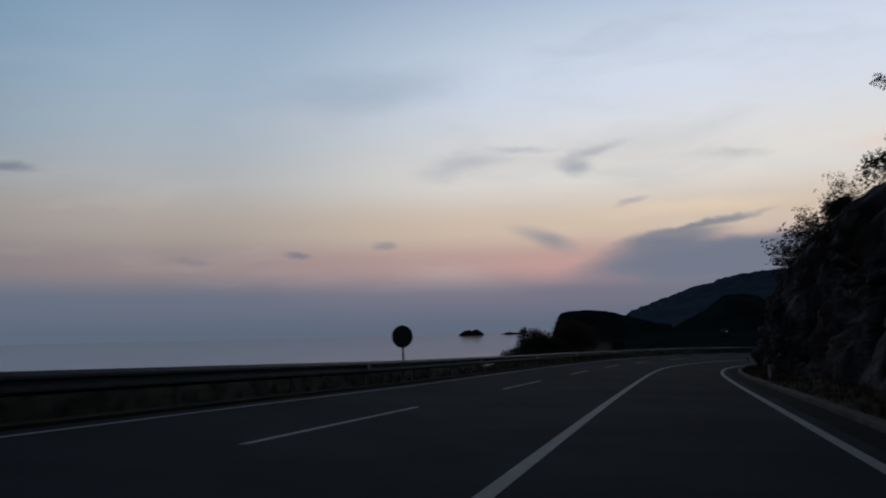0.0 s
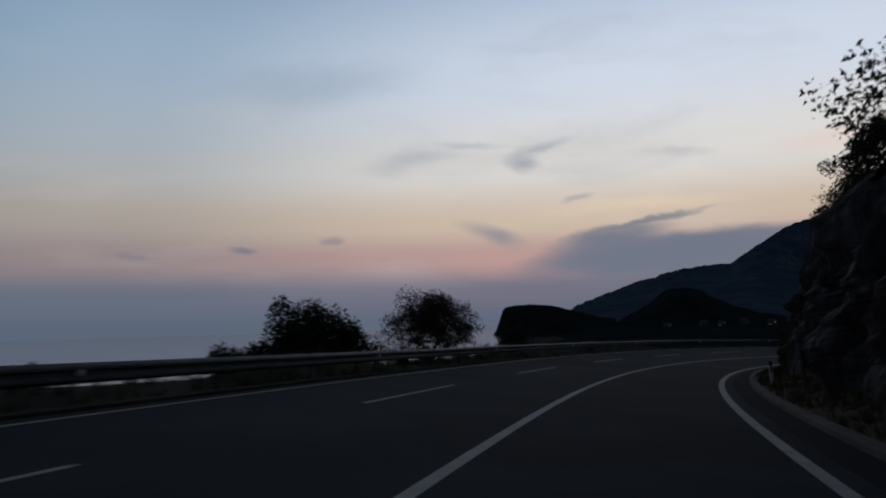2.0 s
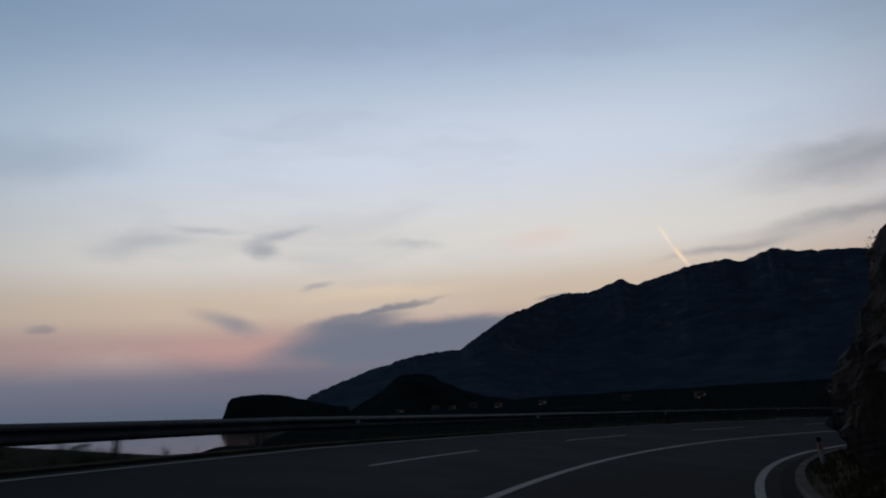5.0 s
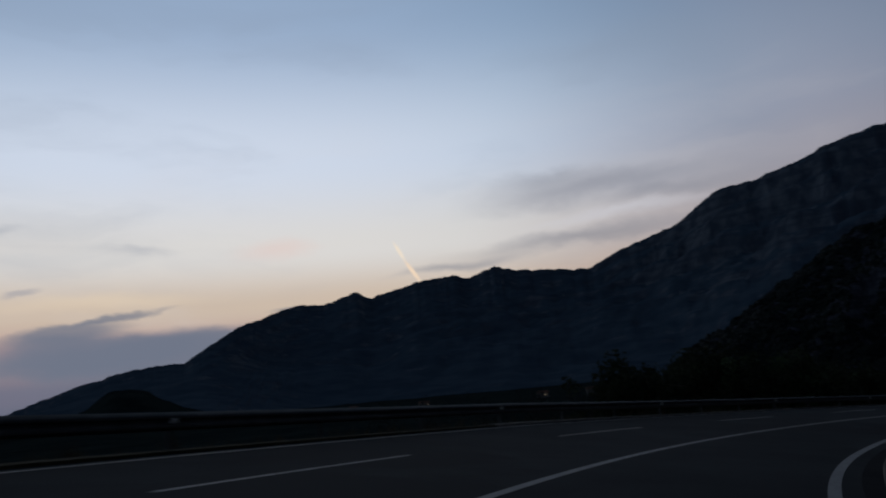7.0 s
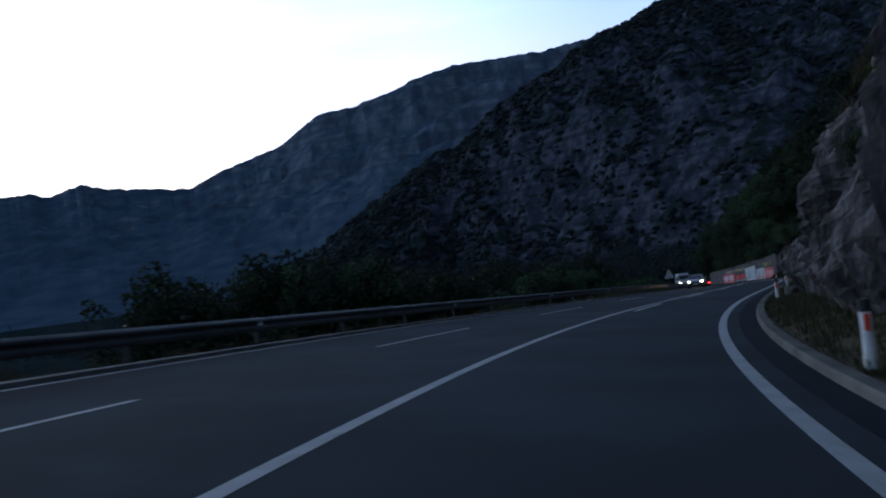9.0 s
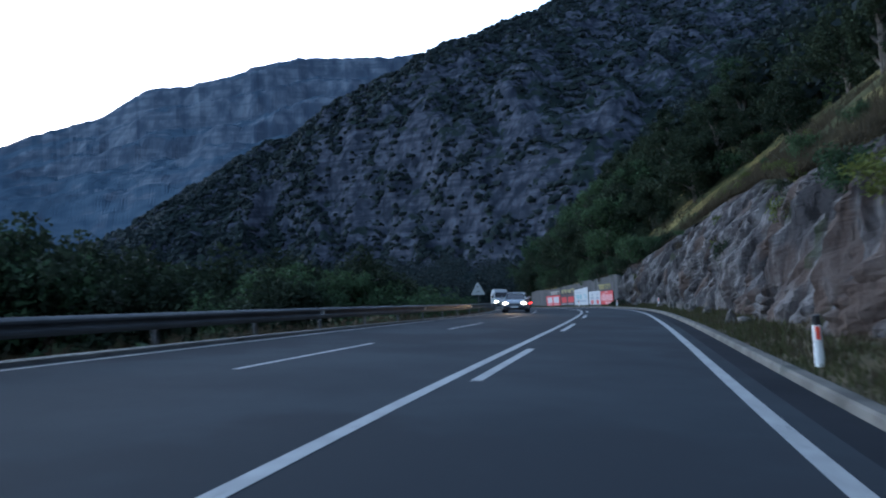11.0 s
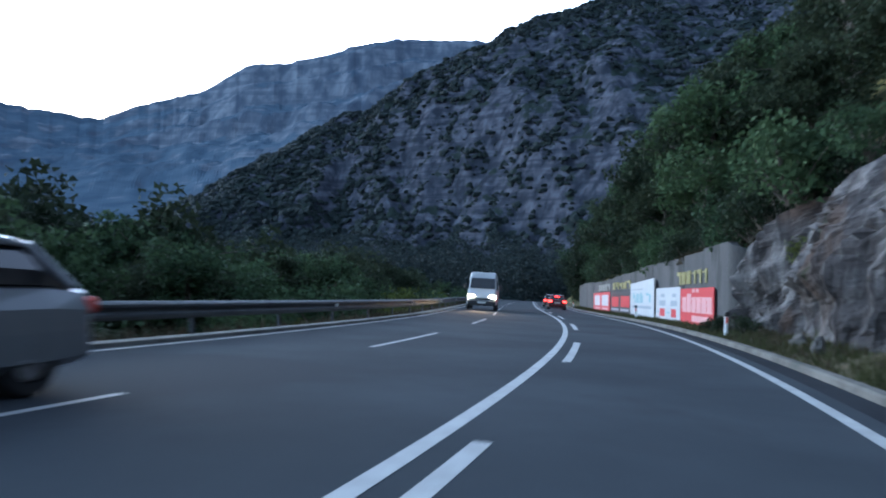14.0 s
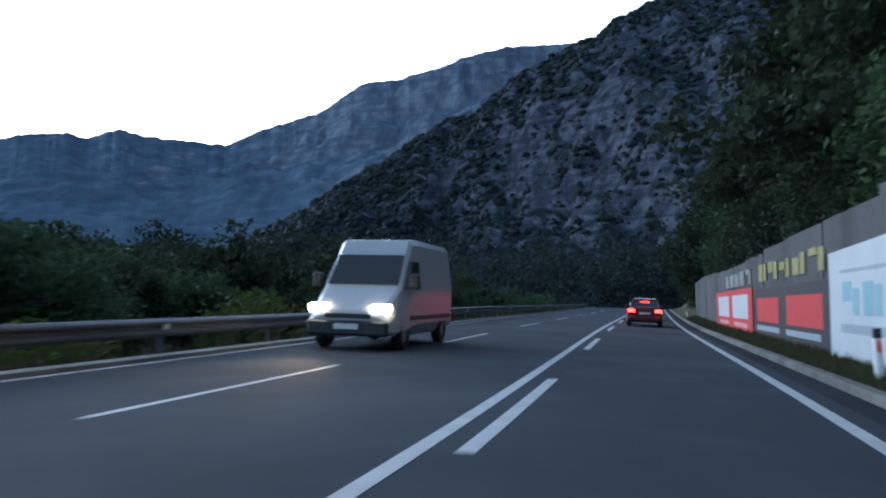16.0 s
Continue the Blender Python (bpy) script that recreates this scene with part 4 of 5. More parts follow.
# low growth that closes the gap below the rail
for k in range(26):
    s = 47 + 1.5 * k if k < 8 else 69 + 1.4 * (k - 8)
    p = rp(s, -7.7 - 0.5 * rng.random())
    put(rng.choice([S_DRY, S_DARK, S_DRY]), pose(p.x, p.y, rp(s, -7).z - 0.45 - 0.15 * rng.random(), 0, 0, rng.uniform(0, 360)) @ Matrix.Scale(rng.uniform(0.6, 0.85), 4))
for s in (60.2, 62.4, 66.0, 68.2):
    p = rp(s, -7.8)
    put(S_DARK, pose(p.x, p.y, rp(s, -7).z - 0.4, 0, 0, s * 77) @ Matrix.Scale(0.55, 4))
# valley scrub and trees below the rail
for k in range(62):
    s = 204 + 159 * ((k * 0.618) % 1.0)
    o = -8.6 - 9 * rng.random() ** 1.3
    kind = rng.choice([S_DARK, S_DARK, S_GREEN, S_GREEN, S_YELLOW, S_DRY])
    put(kind, on_left(s, o, 0.2, rng.uniform(0, 360), rng.uniform(1.2, 2.3)))
for k in range(84):
    s = 221 + 144 * ((k * 0.618) % 1.0)
    o = -24 - 46 * rng.random()
    kind, tall = rng.choice([(T_OAK, 7.0), (T_ASH, 8.0), (T_OAK, 7.0), (T_TALL, 10.0)])
    top = 2.5 + 0.10 * -o + rng.uniform(-1.2, 1.0) + 1.6 * n3(s, o, 0, 18.0, 2)
    put(kind, on_left(s, o, 0.5, rng.uniform(0, 360), (rp(s, -6.42).z + top - left_z(s, o)) / tall))
# a belt of trees below the bend, their tops above the road
for k in range(58):
    s = 219 + 2.3 * k + rng.uniform(-1, 1)
    o = -13 - 10 * rng.random()
    kind, tall = rng.choice([(T_OAK, 7.0), (T_ASH, 8.0), (T_ASH, 8.0), (T_OAK, 7.0), (T_TALL, 10.0)])
    top = 2.7 + 0.18 * (-13 - o) + rng.uniform(-1.0, 0.8) + 1.5 * n3(s, 3, 0, 14.0, 2)
    put(kind, on_left(s, o, 0.4, rng.uniform(0, 360), (rp(s, -6.42).z + top - left_z(s, o)) / tall))
# woods on the right-hand slope
for k in range(125):
    s = 226 + 130 * ((k * 0.618 + 0.2) % 1.0)
    near = 7.0 + 18 * blend(s, 272, 246)
    o = near + 16 * rng.random() ** 1.2
    put(rng.choice([T_OAK, T_OAK, T_ASH, T_OAK, T_TALL]), on_hill(s, o, 0.4, rng.uniform(0, 360), rng.uniform(0.75, 1.2)))
for k in range(48):
    s = 250 + 90 * ((k * 0.618) % 1.0)
    put(rng.choice([S_DARK, S_GREEN, S_DARK]), on_hill(s, 6.2 + rng.uniform(0, 1.8), 0.1, rng.uniform(0, 360), rng.uniform(1.0, 1.8)))
for k in range(45):
    s = 120 + 125 * ((k * 0.618) % 1.0)
    put(rng.choice([T_OAK, T_OAK, T_TALL]), on_hill(s, 17 + 16 * rng.random(), 0.4, rng.uniform(0, 360), rng.uniform(0.6, 1.0)))
for k in range(26):
    s = 247 + 30 * ((k * 0.618) % 1.0)
    put(rng.choice([S_DARK, S_GREEN, S_DARK]), on_hill(s, 6.0 + rng.uniform(0, 4.0), 0.1, rng.uniform(0, 360), rng.uniform(0.9, 1.5)))
# undergrowth below the trees, and yellowed bushes along the brow
for k in range(32):
    s = 224 + 44 * ((k * 0.618) % 1.0)
    near = 7.0 + 18 * blend(s, 272, 246)
    put(rng.choice([S_DARK, S_GREEN, S_DARK]), on_hill(s, near - 1.2 + rng.uniform(0, 3.5), 0.2, rng.uniform(0, 360), rng.uniform(1.1, 2.0)))
for k in range(22):
    s = 188 + 66 * ((k * 0.618) % 1.0)
    put(rng.choice([S_YELLOW, S_YELLOW, S_DRY]), on_hill(s, hill_z(s, 0)[0] + rng.uniform(-0.3, 1.4), 0.15, rng.uniform(0, 360), rng.uniform(0.35, 0.7)))
# bushes on the brow of the rock
for k in range(27):
    s = 3 + 110 * ((k * 0.618) % 1.0)
    o0 = hill_z(s, 0)[0]
    put(rng.choice([S_DARK, S_DARK, S_DRY]), on_hill(s, o0 + rng.uniform(-0.4, 1.6), 0.1, rng.uniform(0, 360), rng.uniform(0.7, 1.2)))
for s, o, sc in [(22, 8.6, 0.36), (52, 10.5, 0.4), (66, 9.5, 0.4)]:
    put(T_OAK, on_hill(s, o, 0.3, s * 31, sc))
T_BROW = tree("tree", "small thin-leaved tree leaning out from the rock's brow", 41, 2.6, 1.5, 0.2, 900, 0.13, LEAF_DARK, 10, 0.32, group="trees on the brow", trunk_r=0.022)
for s, back, sc in [(30, 0.5, 0.5), (37, 0.6, 0.55), (43, 0.6, 0.5), (49, 0.5, 0.48), (57, -0.9, 1.45), (55, 0.0, 0.6), (63, 0.0, 0.5)]:
    o = hill_z(s, 0)[0] - back
    put(T_BROW, on_hill(s, o, 0.4, s * 47, sc))
for k in range(27):
    s = 150 + 105 * ((k * 0.618) % 1.0)
    o0 = hill_z(s, 0)[0]
    put(rng.choice([S_DARK, S_GREEN, S_DRY, S_YELLOW]), on_hill(s, o0 + rng.uniform(-0.6, 4.5), 0.1, rng.uniform(0, 360), rng.uniform(0.35, 0.9)))

for s, o, r in [(252.6, 5.1, 0.5), (254.2, 5.05, 0.35), (250.4, 5.3, 0.55), (248.0, 5.4, 0.45), (245.5, 5.2, 0.4)]:
    put(S_DARK if s > 250 else S_DRY, stand(s, o, 0.1, s * 60) @ Matrix.Scale(r, 4))
# bushes rooted in the rock face
for k in range(22):
    s = 160 + 92 * ((k * 0.618) % 1.0)
    h = rock_top(s) * rng.uniform(0.3, 0.95)
    p = rp(s, rock_base(s) + rock_lean(s) * h + 0.1)
    put(rng.choice([S_DARK, S_GREEN, S_DRY, S_YELLOW]), pose(p.x, p.y, rp(s, 4.7).z + h - 0.2, 0, 0, rng.uniform(0, 360)) @ Matrix.Scale(rng.uniform(0.35, 0.8), 4))


# ---- woods too far off to count ----
def far_woods():
    rng = random.Random(15)
    verts, faces = [], []
    def lump(x, y, z, h, r):
        for _ in range(230):
            v = Vector((rng.gauss(0, 1), rng.gauss(0, 1), rng.gauss(0, 1))).normalized() * rng.random() ** 0.3
            p = Vector((x + v.x * r, y + v.y * r, z + h * 0.55 + v.z * h * 0.5))
            d = Vector((rng.gauss(0, 1), rng.gauss(0, 1), rng.gauss(0, 0.6))).normalized()
            e = d.cross(Vector((rng.gauss(0, 1), rng.gauss(0, 1), rng.gauss(0, 1)))).normalized()
            t = rng.uniform(0.5, 1.1)
            b = len(verts)
            verts.extend([p, p + d * t * 0.5 + e * t * 0.35, p + d * t, p + d * t * 0.5 - e * t * 0.35])
            faces.append((b, b + 1, b + 2, b + 3))
    for _ in range(420):
        x, y = rng.uniform(300, 640), rng.uniform(30, 320)
        lump(x, y, max(-20.5, mountain_z(x, y)) - 0.5, rng.uniform(9, 19), rng.uniform(2.8, 5.6))
    for _ in range(60):
        p = rp(370, rng.uniform(-24, 32))
        lump(p.x + rng.uniform(3, 70), p.y, p.z - 2, rng.uniform(6, 11), rng.uniform(2.2, 4.0))
    for _ in range(200):
        s = rng.uniform(232, 365)
        o = rng.uniform(22, 46)
        p = rp(s, o)
        lump(p.x, p.y, rp(s, 4.7).z + hill_z(s, o)[1] - 0.5, rng.uniform(6, 11), rng.uniform(2.2, 4.0))
    for _ in range(140):
        s, o = rng.uniform(215, 365), rng.uniform(-95, -45)
        p = rp(s, o)
        lump(p.x, p.y, left_z(s, max(o, -100)) - 0.5, rng.uniform(5, 9), rng.uniform(2.2, 4.0))
    ob = mesh_ob("far_woods", verts, faces, SCRUB)
    return tagged(ob, "dark green woods along the valley and upper slopes", "woods", kind="stuff")



far_woods()


def valley_scrub():
    """Bushes that close the ground below the rail, too many to count."""
    rng = random.Random(51)
    verts, faces = [], []
    for _ in range(230):
        s, o = rng.uniform(195, 365), -11 - 34 * rng.random()
        p = rp(s, o)
        r, h, z = rng.uniform(1.1, 2.2), rng.uniform(1.6, 3.2), left_z(s, o) - 0.2
        for _ in range(170):
            v = Vector((rng.gauss(0, 1), rng.gauss(0, 1), rng.gauss(0, 1))).normalized() * rng.random() ** 0.3
            q = Vector((p.x + v.x * r, p.y + v.y * r, z + h * 0.5 + v.z * h * 0.5))
            d = Vector((rng.gauss(0, 1), rng.gauss(0, 1), rng.gauss(0, 0.6))).normalized()
            e = d.cross(Vector((rng.gauss(0, 1), rng.gauss(0, 1), rng.gauss(0, 1)))).normalized()
            t = rng.uniform(0.25, 0.5)
            b = len(verts)
            verts.extend([q, q + d * t * 0.5 + e * t * 0.35, q + d * t, q + d * t * 0.5 - e * t * 0.35])
            faces.append((b, b + 1, b + 2, b + 3))
    return tagged(mesh_ob("valley_scrub", verts, faces, LEAF_GREEN), "low green scrub covering the valley side", "scrub", kind="stuff")


valley_scrub()


# ---- scrub on the mountain flank, too many and too far to count ----
def mountain_scrub():
    rng = random.Random(4)
    verts, faces = [], []
    ico = [(0, 0, 1), (0.9, 0, 0.35), (0.28, 0.85, 0.4), (-0.72, 0.52, 0.3), (-0.72, -0.52, 0.42), (0.28, -0.85, 0.33), (0.75, 0.5, -0.5), (-0.3, 0.85, -0.5), (-0.95, 0, -0.5), (-0.3, -0.85, -0.5), (0.75, -0.55, -0.5)]
    tri = [(0, 1, 2), (0, 2, 3), (0, 3, 4), (0, 4, 5), (0, 5, 1), (1, 6, 2), (2, 7, 3), (3, 8, 4), (4, 9, 5), (5, 10, 1), (2, 6, 7), (3, 7, 8), (4, 8, 9), (5, 9, 10), (1, 10, 6)]
    count = 0
    while count < 32000:
        x, y = rng.uniform(440, 1250), rng.uniform(-380, 410)
        z = mountain_z(x, y)
        if z < -17:
            continue
        brow = 1 - blend(float(np.hypot(CREST_LINE[:, 0] - x, CREST_LINE[:, 1] - y).min()), 15, 95)
        thick = 0.6 * n3(x, y, 1, 40, 3) + 0.40 * blend(y, 120, 280) + 0.50 * blend(z, 50, -15) + 0.45 * brow - 0.05
        if thick < rng.uniform(-0.25, 0.45):
            continue
        for _ in range(rng.choice([1, 1, 2, 3, 5])):
            r = 1.0 + 3.2 * rng.random() ** 1.8
            xx, yy = x + rng.gauss(0, 3.0), y + rng.gauss(0, 3.0)
            z = mountain_z(xx, yy)
            b = len(verts)
            for p in ico:
                q = rng.uniform(0.6, 1.4)
                verts.append((xx + p[0] * r * q, yy + p[1] * r * q, z + 0.1 * r + p[2] * r * q * 0.75))
            faces += [tuple(b + i for i in t) for t in tri]
            count += 1
    ob = mesh_ob("mountain_scrub", verts, faces, SCRUB)
    return tagged(ob, "dark green scrub scattered over the limestone flank", "scrub", kind="stuff")


mountain_scrub()


# ---- grass along verge and bank ----
def grass_tufts():
    rng = random.Random(8)
    verts, faces = [], []
    def tuft(p, h):
        for _ in range(6):
            a = rng.uniform(0, 6.28)
            lean = Vector((math.cos(a), math.sin(a), 0)) * h * rng.uniform(0.2, 0.7)
            side = Vector((-math.sin(a), math.cos(a), 0)) * 0.018
            q = p + Vector((rng.gauss(0, 0.06), rng.gauss(0, 0.06), -0.03))
            b = len(verts)
            verts.extend([q - side, q + side, q + lean + Vector((0, 0, h * rng.uniform(0.6, 1.1)))])
            faces.append((b, b + 1, b + 2))
    for _ in range(9000):
        s = rng.uniform(-10, 320)
        o = 4.6 + 2.1 * rng.random()
        tuft(rp(s, o, 0.05 + 0.2 * max(0, o - 4.7)), rng.uniform(0.08, 0.3))
    for _ in range(6000):
        s = rng.uniform(-10, 320)
        o = -6.6 - 2.4 * rng.random()
        p = rp(s, o)
        p.z = left_z(s, o)
        tuft(p, rng.uniform(0.1, 0.4))
    for _ in range(9000):
        s = rng.uniform(150, 262)
        o = hill_z(s, 0)[0] - 0.7 + 9 * rng.random() ** 1.5
        p = rp(s, o)
        p.z = rp(s, 4.7).z + hill_z(s, o)[1]
        tuft(p, rng.uniform(0.25, 0.75))
    ob = mesh_ob("grass_tufts", verts, faces, LEAF_DRY)
    tagged(ob, "dry grass tufts along verge and bank", "grass", kind="stuff")
    verts, faces = [], []
    for _ in range(9000):
        s = 150 + 170 * rng.random() ** 0.7
        o = 4.55 + (0.75 if s > 252 else 1.3) * rng.random()
        tuft(rp(s, o, 0.05 + 0.2 * max(0, o - 4.7)), rng.uniform(0.08, 0.26))
    ob = mesh_ob("green_grass", verts, faces, LEAF_OLIVE)
    return tagged(ob, "olive green grass along the kerb and the wall's foot", "grass", kind="stuff")


grass_tufts()

# ---- retaining wall with banners ----
def panel_run(name, s0, s1, o, h0, h1, thick, mat, parent, seg=1.0, top=None):
    """An upright slab that follows the road's line, from s0 to s1."""
    n = max(2, int(round((s1 - s0) / seg)) + 1)
    inv = parent.matrix_world.inverted() if parent else Matrix()
    verts = []
    for i in range(n):
        s = s0 + (s1 - s0) * i / (n - 1)
        t = h1 if top is None else top(s)
        verts += [inv @ rp(s, o, h0), inv @ rp(s, o, t), inv @ rp(s, o + thick, t), inv @ rp(s, o + thick, h0)]
    faces = [(3, 2, 1, 0)] + [(4 * (n - 1) + k for k in range(4))]
    faces = [tuple(f) for f in faces]
    for i in range(n - 1):
        for k in range(4):
            faces.append((4 * i + k, 4 * i + (k + 1) % 4, 4 * (i + 1) + (k + 1) % 4, 4 * (i + 1) + k))
    return mesh_ob(name, verts, faces, mat, parent)


wall = new("retaining_wall")
wall.matrix_world = stand(253, 5.4)
tagged(wall, "stained grey concrete retaining wall below the wooded slope", "wall", kind="structure")
s, k = 253.0, 0
while s < 318:
    h = 3.18 + 0.10 * math.sin(s * 0.21) - 0.35 * blend(s, 267, 275)
    panel_run("panel", s + 0.02, s + 3.98, 5.40 + 0.015 * (k % 2), -0.2, h, 0.3, WALL_CONCRETE, wall, 1.0)
    panel_run("joint", s - 0.02, s + 0.02, 5.44, -0.2, h - 0.03, 0.2, BLACK, wall, 0.04)
    s += 4.0
    k += 1


def wall_return():
    """The wall's rounded end, turning back into the slope."""
    inv, verts = wall.matrix_world.inverted(), []
    for i in range(9):
        a = radians(90 * i / 8)
        for r, h in ((0.55, -0.2), (0.55, 3.16), (0.25, 3.16), (0.25, -0.2)):
            verts.append(inv @ rp(253.0 - r * math.sin(a), 5.95 - r * math.cos(a), h - 0.25 * i / 8))
    faces = [(0, 1, 2, 3), (35, 34, 33, 32)]
    for i in range(8):
        faces += [(4 * i + k, 4 * (i + 1) + k, 4 * (i + 1) + (k + 1) % 4, 4 * i + (k + 1) % 4) for k in range(4)]
    mesh_ob("rounded_end", verts, faces, WALL_CONCRETE, wall)


wall_return()


def flat(name, colour, rough=0.6, vary=0.12):
    lo = tuple(c * (1 - vary) for c in colour)
    return material(name, lo, colour, rough, 1.3, 25, 0.05, gloss=0.25)


B_RED, B_WHITE, B_DARK = flat("banner_red", (0.42, 0.035, 0.04)), flat("banner_white", (0.40, 0.41, 0.42)), flat("banner_dark", (0.028, 0.028, 0.032))
B_PINK, B_TEAL, B_GREY = flat("banner_pale_red", (0.52, 0.27, 0.27)), flat("banner_teal", (0.20, 0.33, 0.36)), flat("banner_grey", (0.25, 0.28, 0.31))
B_YELLOW = flat("painted_yellow", (0.27, 0.24, 0.10), vary=0.4)
B_PALE = flat("painted_pale", (0.24, 0.25, 0.23), vary=0.4)


def banner(label, s0, s1, h0, h1, mat, marks, o=5.28, top=None):
    """A printed sheet stretched on a frame before the wall; marks: part name, share of length, of height, colour."""
    thing = new("advertising_banner")
    thing.matrix_world = stand(s0, o)
    panel_run("sheet", s0, s1, o, h0, h1, 0.03, mat, thing, 0.7, top)
    for name, u0, u1, v0, v1, colour in marks:
        panel_run(name, s0 + (s1 - s0) * u0, s0 + (s1 - s0) * u1, o - 0.008, h0 + (h1 - h0) * v0, h0 + (h1 - h0) * v1, 0.007, colour, thing, 0.7)
    for u in (0.03, 0.5, 0.97):
        a = s0 + (s1 - s0) * u
        panel_run("stake", a - 0.03, a + 0.03, o + 0.035, -0.2, h1 - 0.05, 0.05, POST_STEEL, thing, 0.06)
    return tagged(thing, label, "banner", "banners on the wall")


def letters(u0, u1, v0, v1, n, colour, seed):
    """Bars in place of large lettering that cannot be read."""
    r, out = random.Random(seed), []
    w = (u1 - u0) / n
    for i in range(n):
        a = u0 + w * i
        out.append(("bar", a + w * 0.08, a + w * 0.36, v0, v1 * r.uniform(0.9, 1.0), colour))
        out.append(("bar", a + w * 0.44, a + w * 0.86, v0 + (v1 - v0) * r.choice([0.0, 0.4, 0.68]), v0 + (v1 - v0) * r.choice([0.95, 0.8, 1.0]), colour))
    return out


banner("red banner with large pale lettering on a wall", 254.6, 261.0, 0.18, 1.68, B_RED,
       [("letter", 0.05 + 0.15 * i, 0.05 + 0.15 * i + 0.132, 0.34, 0.86 if i == 4 else 0.76, B_PINK) for i in range(6)] + [("bar", 0.12, 0.62, 0.10, 0.26, B_PINK), ("bar", 0.42, 0.50, 0.89, 0.98, B_PINK), ("bar", 0.53, 0.62, 0.89, 0.98, B_PINK)])
banner("white banner with two small pictures and red boxes", 261.1, 267.2, 0.15, 1.78, B_WHITE,
       [("picture", 0.12, 0.36, 0.46, 0.62, B_GREY), ("picture", 0.58, 0.84, 0.46, 0.62, B_GREY), ("caption", 0.16, 0.30, 0.72, 0.82, B_GREY), ("caption", 0.62, 0.78, 0.72, 0.82, B_GREY),
        ("price_box", 0.14, 0.34, 0.14, 0.38, B_RED), ("price_box", 0.60, 0.82, 0.14, 0.38, B_RED), ("caption", 0.40, 0.54, 0.24, 0.29, B_TEAL), ("caption", 0.86, 0.97, 0.24, 0.29, B_TEAL)])
banner("tall white banner with teal lettering and pictures", 267.4, 275.6, 0.2, 2.2, B_WHITE,
       letters(0.10, 0.34, 0.42, 0.70, 1, B_TEAL, 3) + letters(0.42, 0.90, 0.40, 0.70, 3, B_TEAL, 4) + [("bar", 0.42, 0.90, 0.78, 0.81, B_GREY), ("bar", 0.10, 0.90, 0.24, 0.32, B_GREY)],
       o=5.20, top=lambda s: 2.34 - 0.02 * (s - 267.4))
banner("dark banner with red squares and small print", 276.0, 286.4, 0.22, 1.72, B_DARK,
       [("square", 0.05, 0.44, 0.30, 0.80, B_RED), ("square", 0.55, 0.92, 0.30, 0.78, B_RED), ("bar", 0.08, 0.45, 0.12, 0.22, B_GREY), ("bar", 0.55, 0.93, 0.12, 0.22, B_GREY)])
banner("red banner with white pictures at the wall's far end", 286.8, 300.0, 0.2, 1.78, B_RED,
       [("picture", 0.08, 0.44, 0.30, 0.86, B_WHITE), ("picture", 0.54, 0.90, 0.30, 0.86, B_WHITE), ("bar", 0.10, 0.40, 0.10, 0.20, B_PINK), ("bar", 0.56, 0.86, 0.10, 0.20, B_PINK)])


def painted_word(label, s0, s1, h0, h1, n, mat, seed):
    thing = new("painted_lettering")
    thing.matrix_world = stand(s0, 5.38)
    for name, u0, u1, v0, v1, c in letters(0.0, 1.0, 0.0, 1.0, n, mat, seed):
        panel_run(name, s0 + (s1 - s0) * u0, s0 + (s1 - s0) * u1, 5.36, h0 + (h1 - h0) * v0, h0 + (h1 - h0) * v1, 0.03, c, thing, 0.7)
    return tagged(thing, label, "lettering", "lettering on the wall")


painted_word("faded yellow lettering on the concrete wall", 256.2, 262.4, 1.88, 2.46, 6, B_YELLOW, 11)
painted_word("faded yellow lettering on the concrete wall", 276.6, 286.0, 1.92, 2.45, 5, B_YELLOW, 12)
painted_word("faded pale lettering on the concrete wall", 287.5, 296.0, 1.90, 2.45, 5, B_PALE, 13)


# ---- road signs ----
def sign_back(label, s, o, lift, shape, size, mat):
    thing = new("road_sign")
    thing.matrix_world = stand(s, o, lift)
    bm = bmesh.new()
    tube_between(bm, (0, 0, -1.4), (0, 0, size * 2), 0.032, 0.032, 8)
    part("pole", bm, POST_STEEL, thing)
    if shape == "disc":
        ring = [(math.cos(2 * math.pi * i / 32) * size, size + math.sin(2 * math.pi * i / 32) * size) for i in range(32)]
    else:
        ring = [(-size * 1.05, 0.06), (-size, 0), (size, 0), (size * 1.05, 0.06), (0.06, size * 1.85), (-0.06, size * 1.85)]
    bm = bmesh.new()
    f = [bm.verts.new((x, -0.04, z)) for x, z in ring]
    b = [bm.verts.new((x, -0.06, z)) for x, z in ring]
    bm.faces.new(f[::-1])
    bm.faces.new(b)
    for i in range(len(ring)):
        j = (i + 1) % len(ring)
        bm.faces.new((f[i], f[j], b[j], b[i]))
    part("plate", bm, mat, thing)
    bm = bmesh.new()
    for z in (size * 0.45, size * 1.2):
        box(bm, (-0.10, -0.085, z), (0.10, -0.058, z + 0.05), 0.004)
    part("bracket", bm, POST_STEEL, thing, "steel clamp on the back")
    return thing


SIGN_DARK = flat("sign_back_dark", (0.045, 0.047, 0.05))
SIGN_GREY = flat("sign_back_grey", (0.40, 0.41, 0.40))
tagged(sign_back("", 23.6, -7.1, 1.02, "disc", 0.36, SIGN_DARK), "round road sign on a pole, seen from its dark back", "road sign")
tagged(sign_back("", 232.2, -7.1, 1.26, "triangle", 0.47, SIGN_GREY), "triangular road sign on a pole, seen from its grey back", "road sign")


# ---- vehicles ----
def paint(name, colour, metal=0.3):
    m = material(name, tuple(c * 0.9 for c in colour), colour, 0.32, 0.8, 40, 0.0, metal=metal, gloss=0.5)
    return m


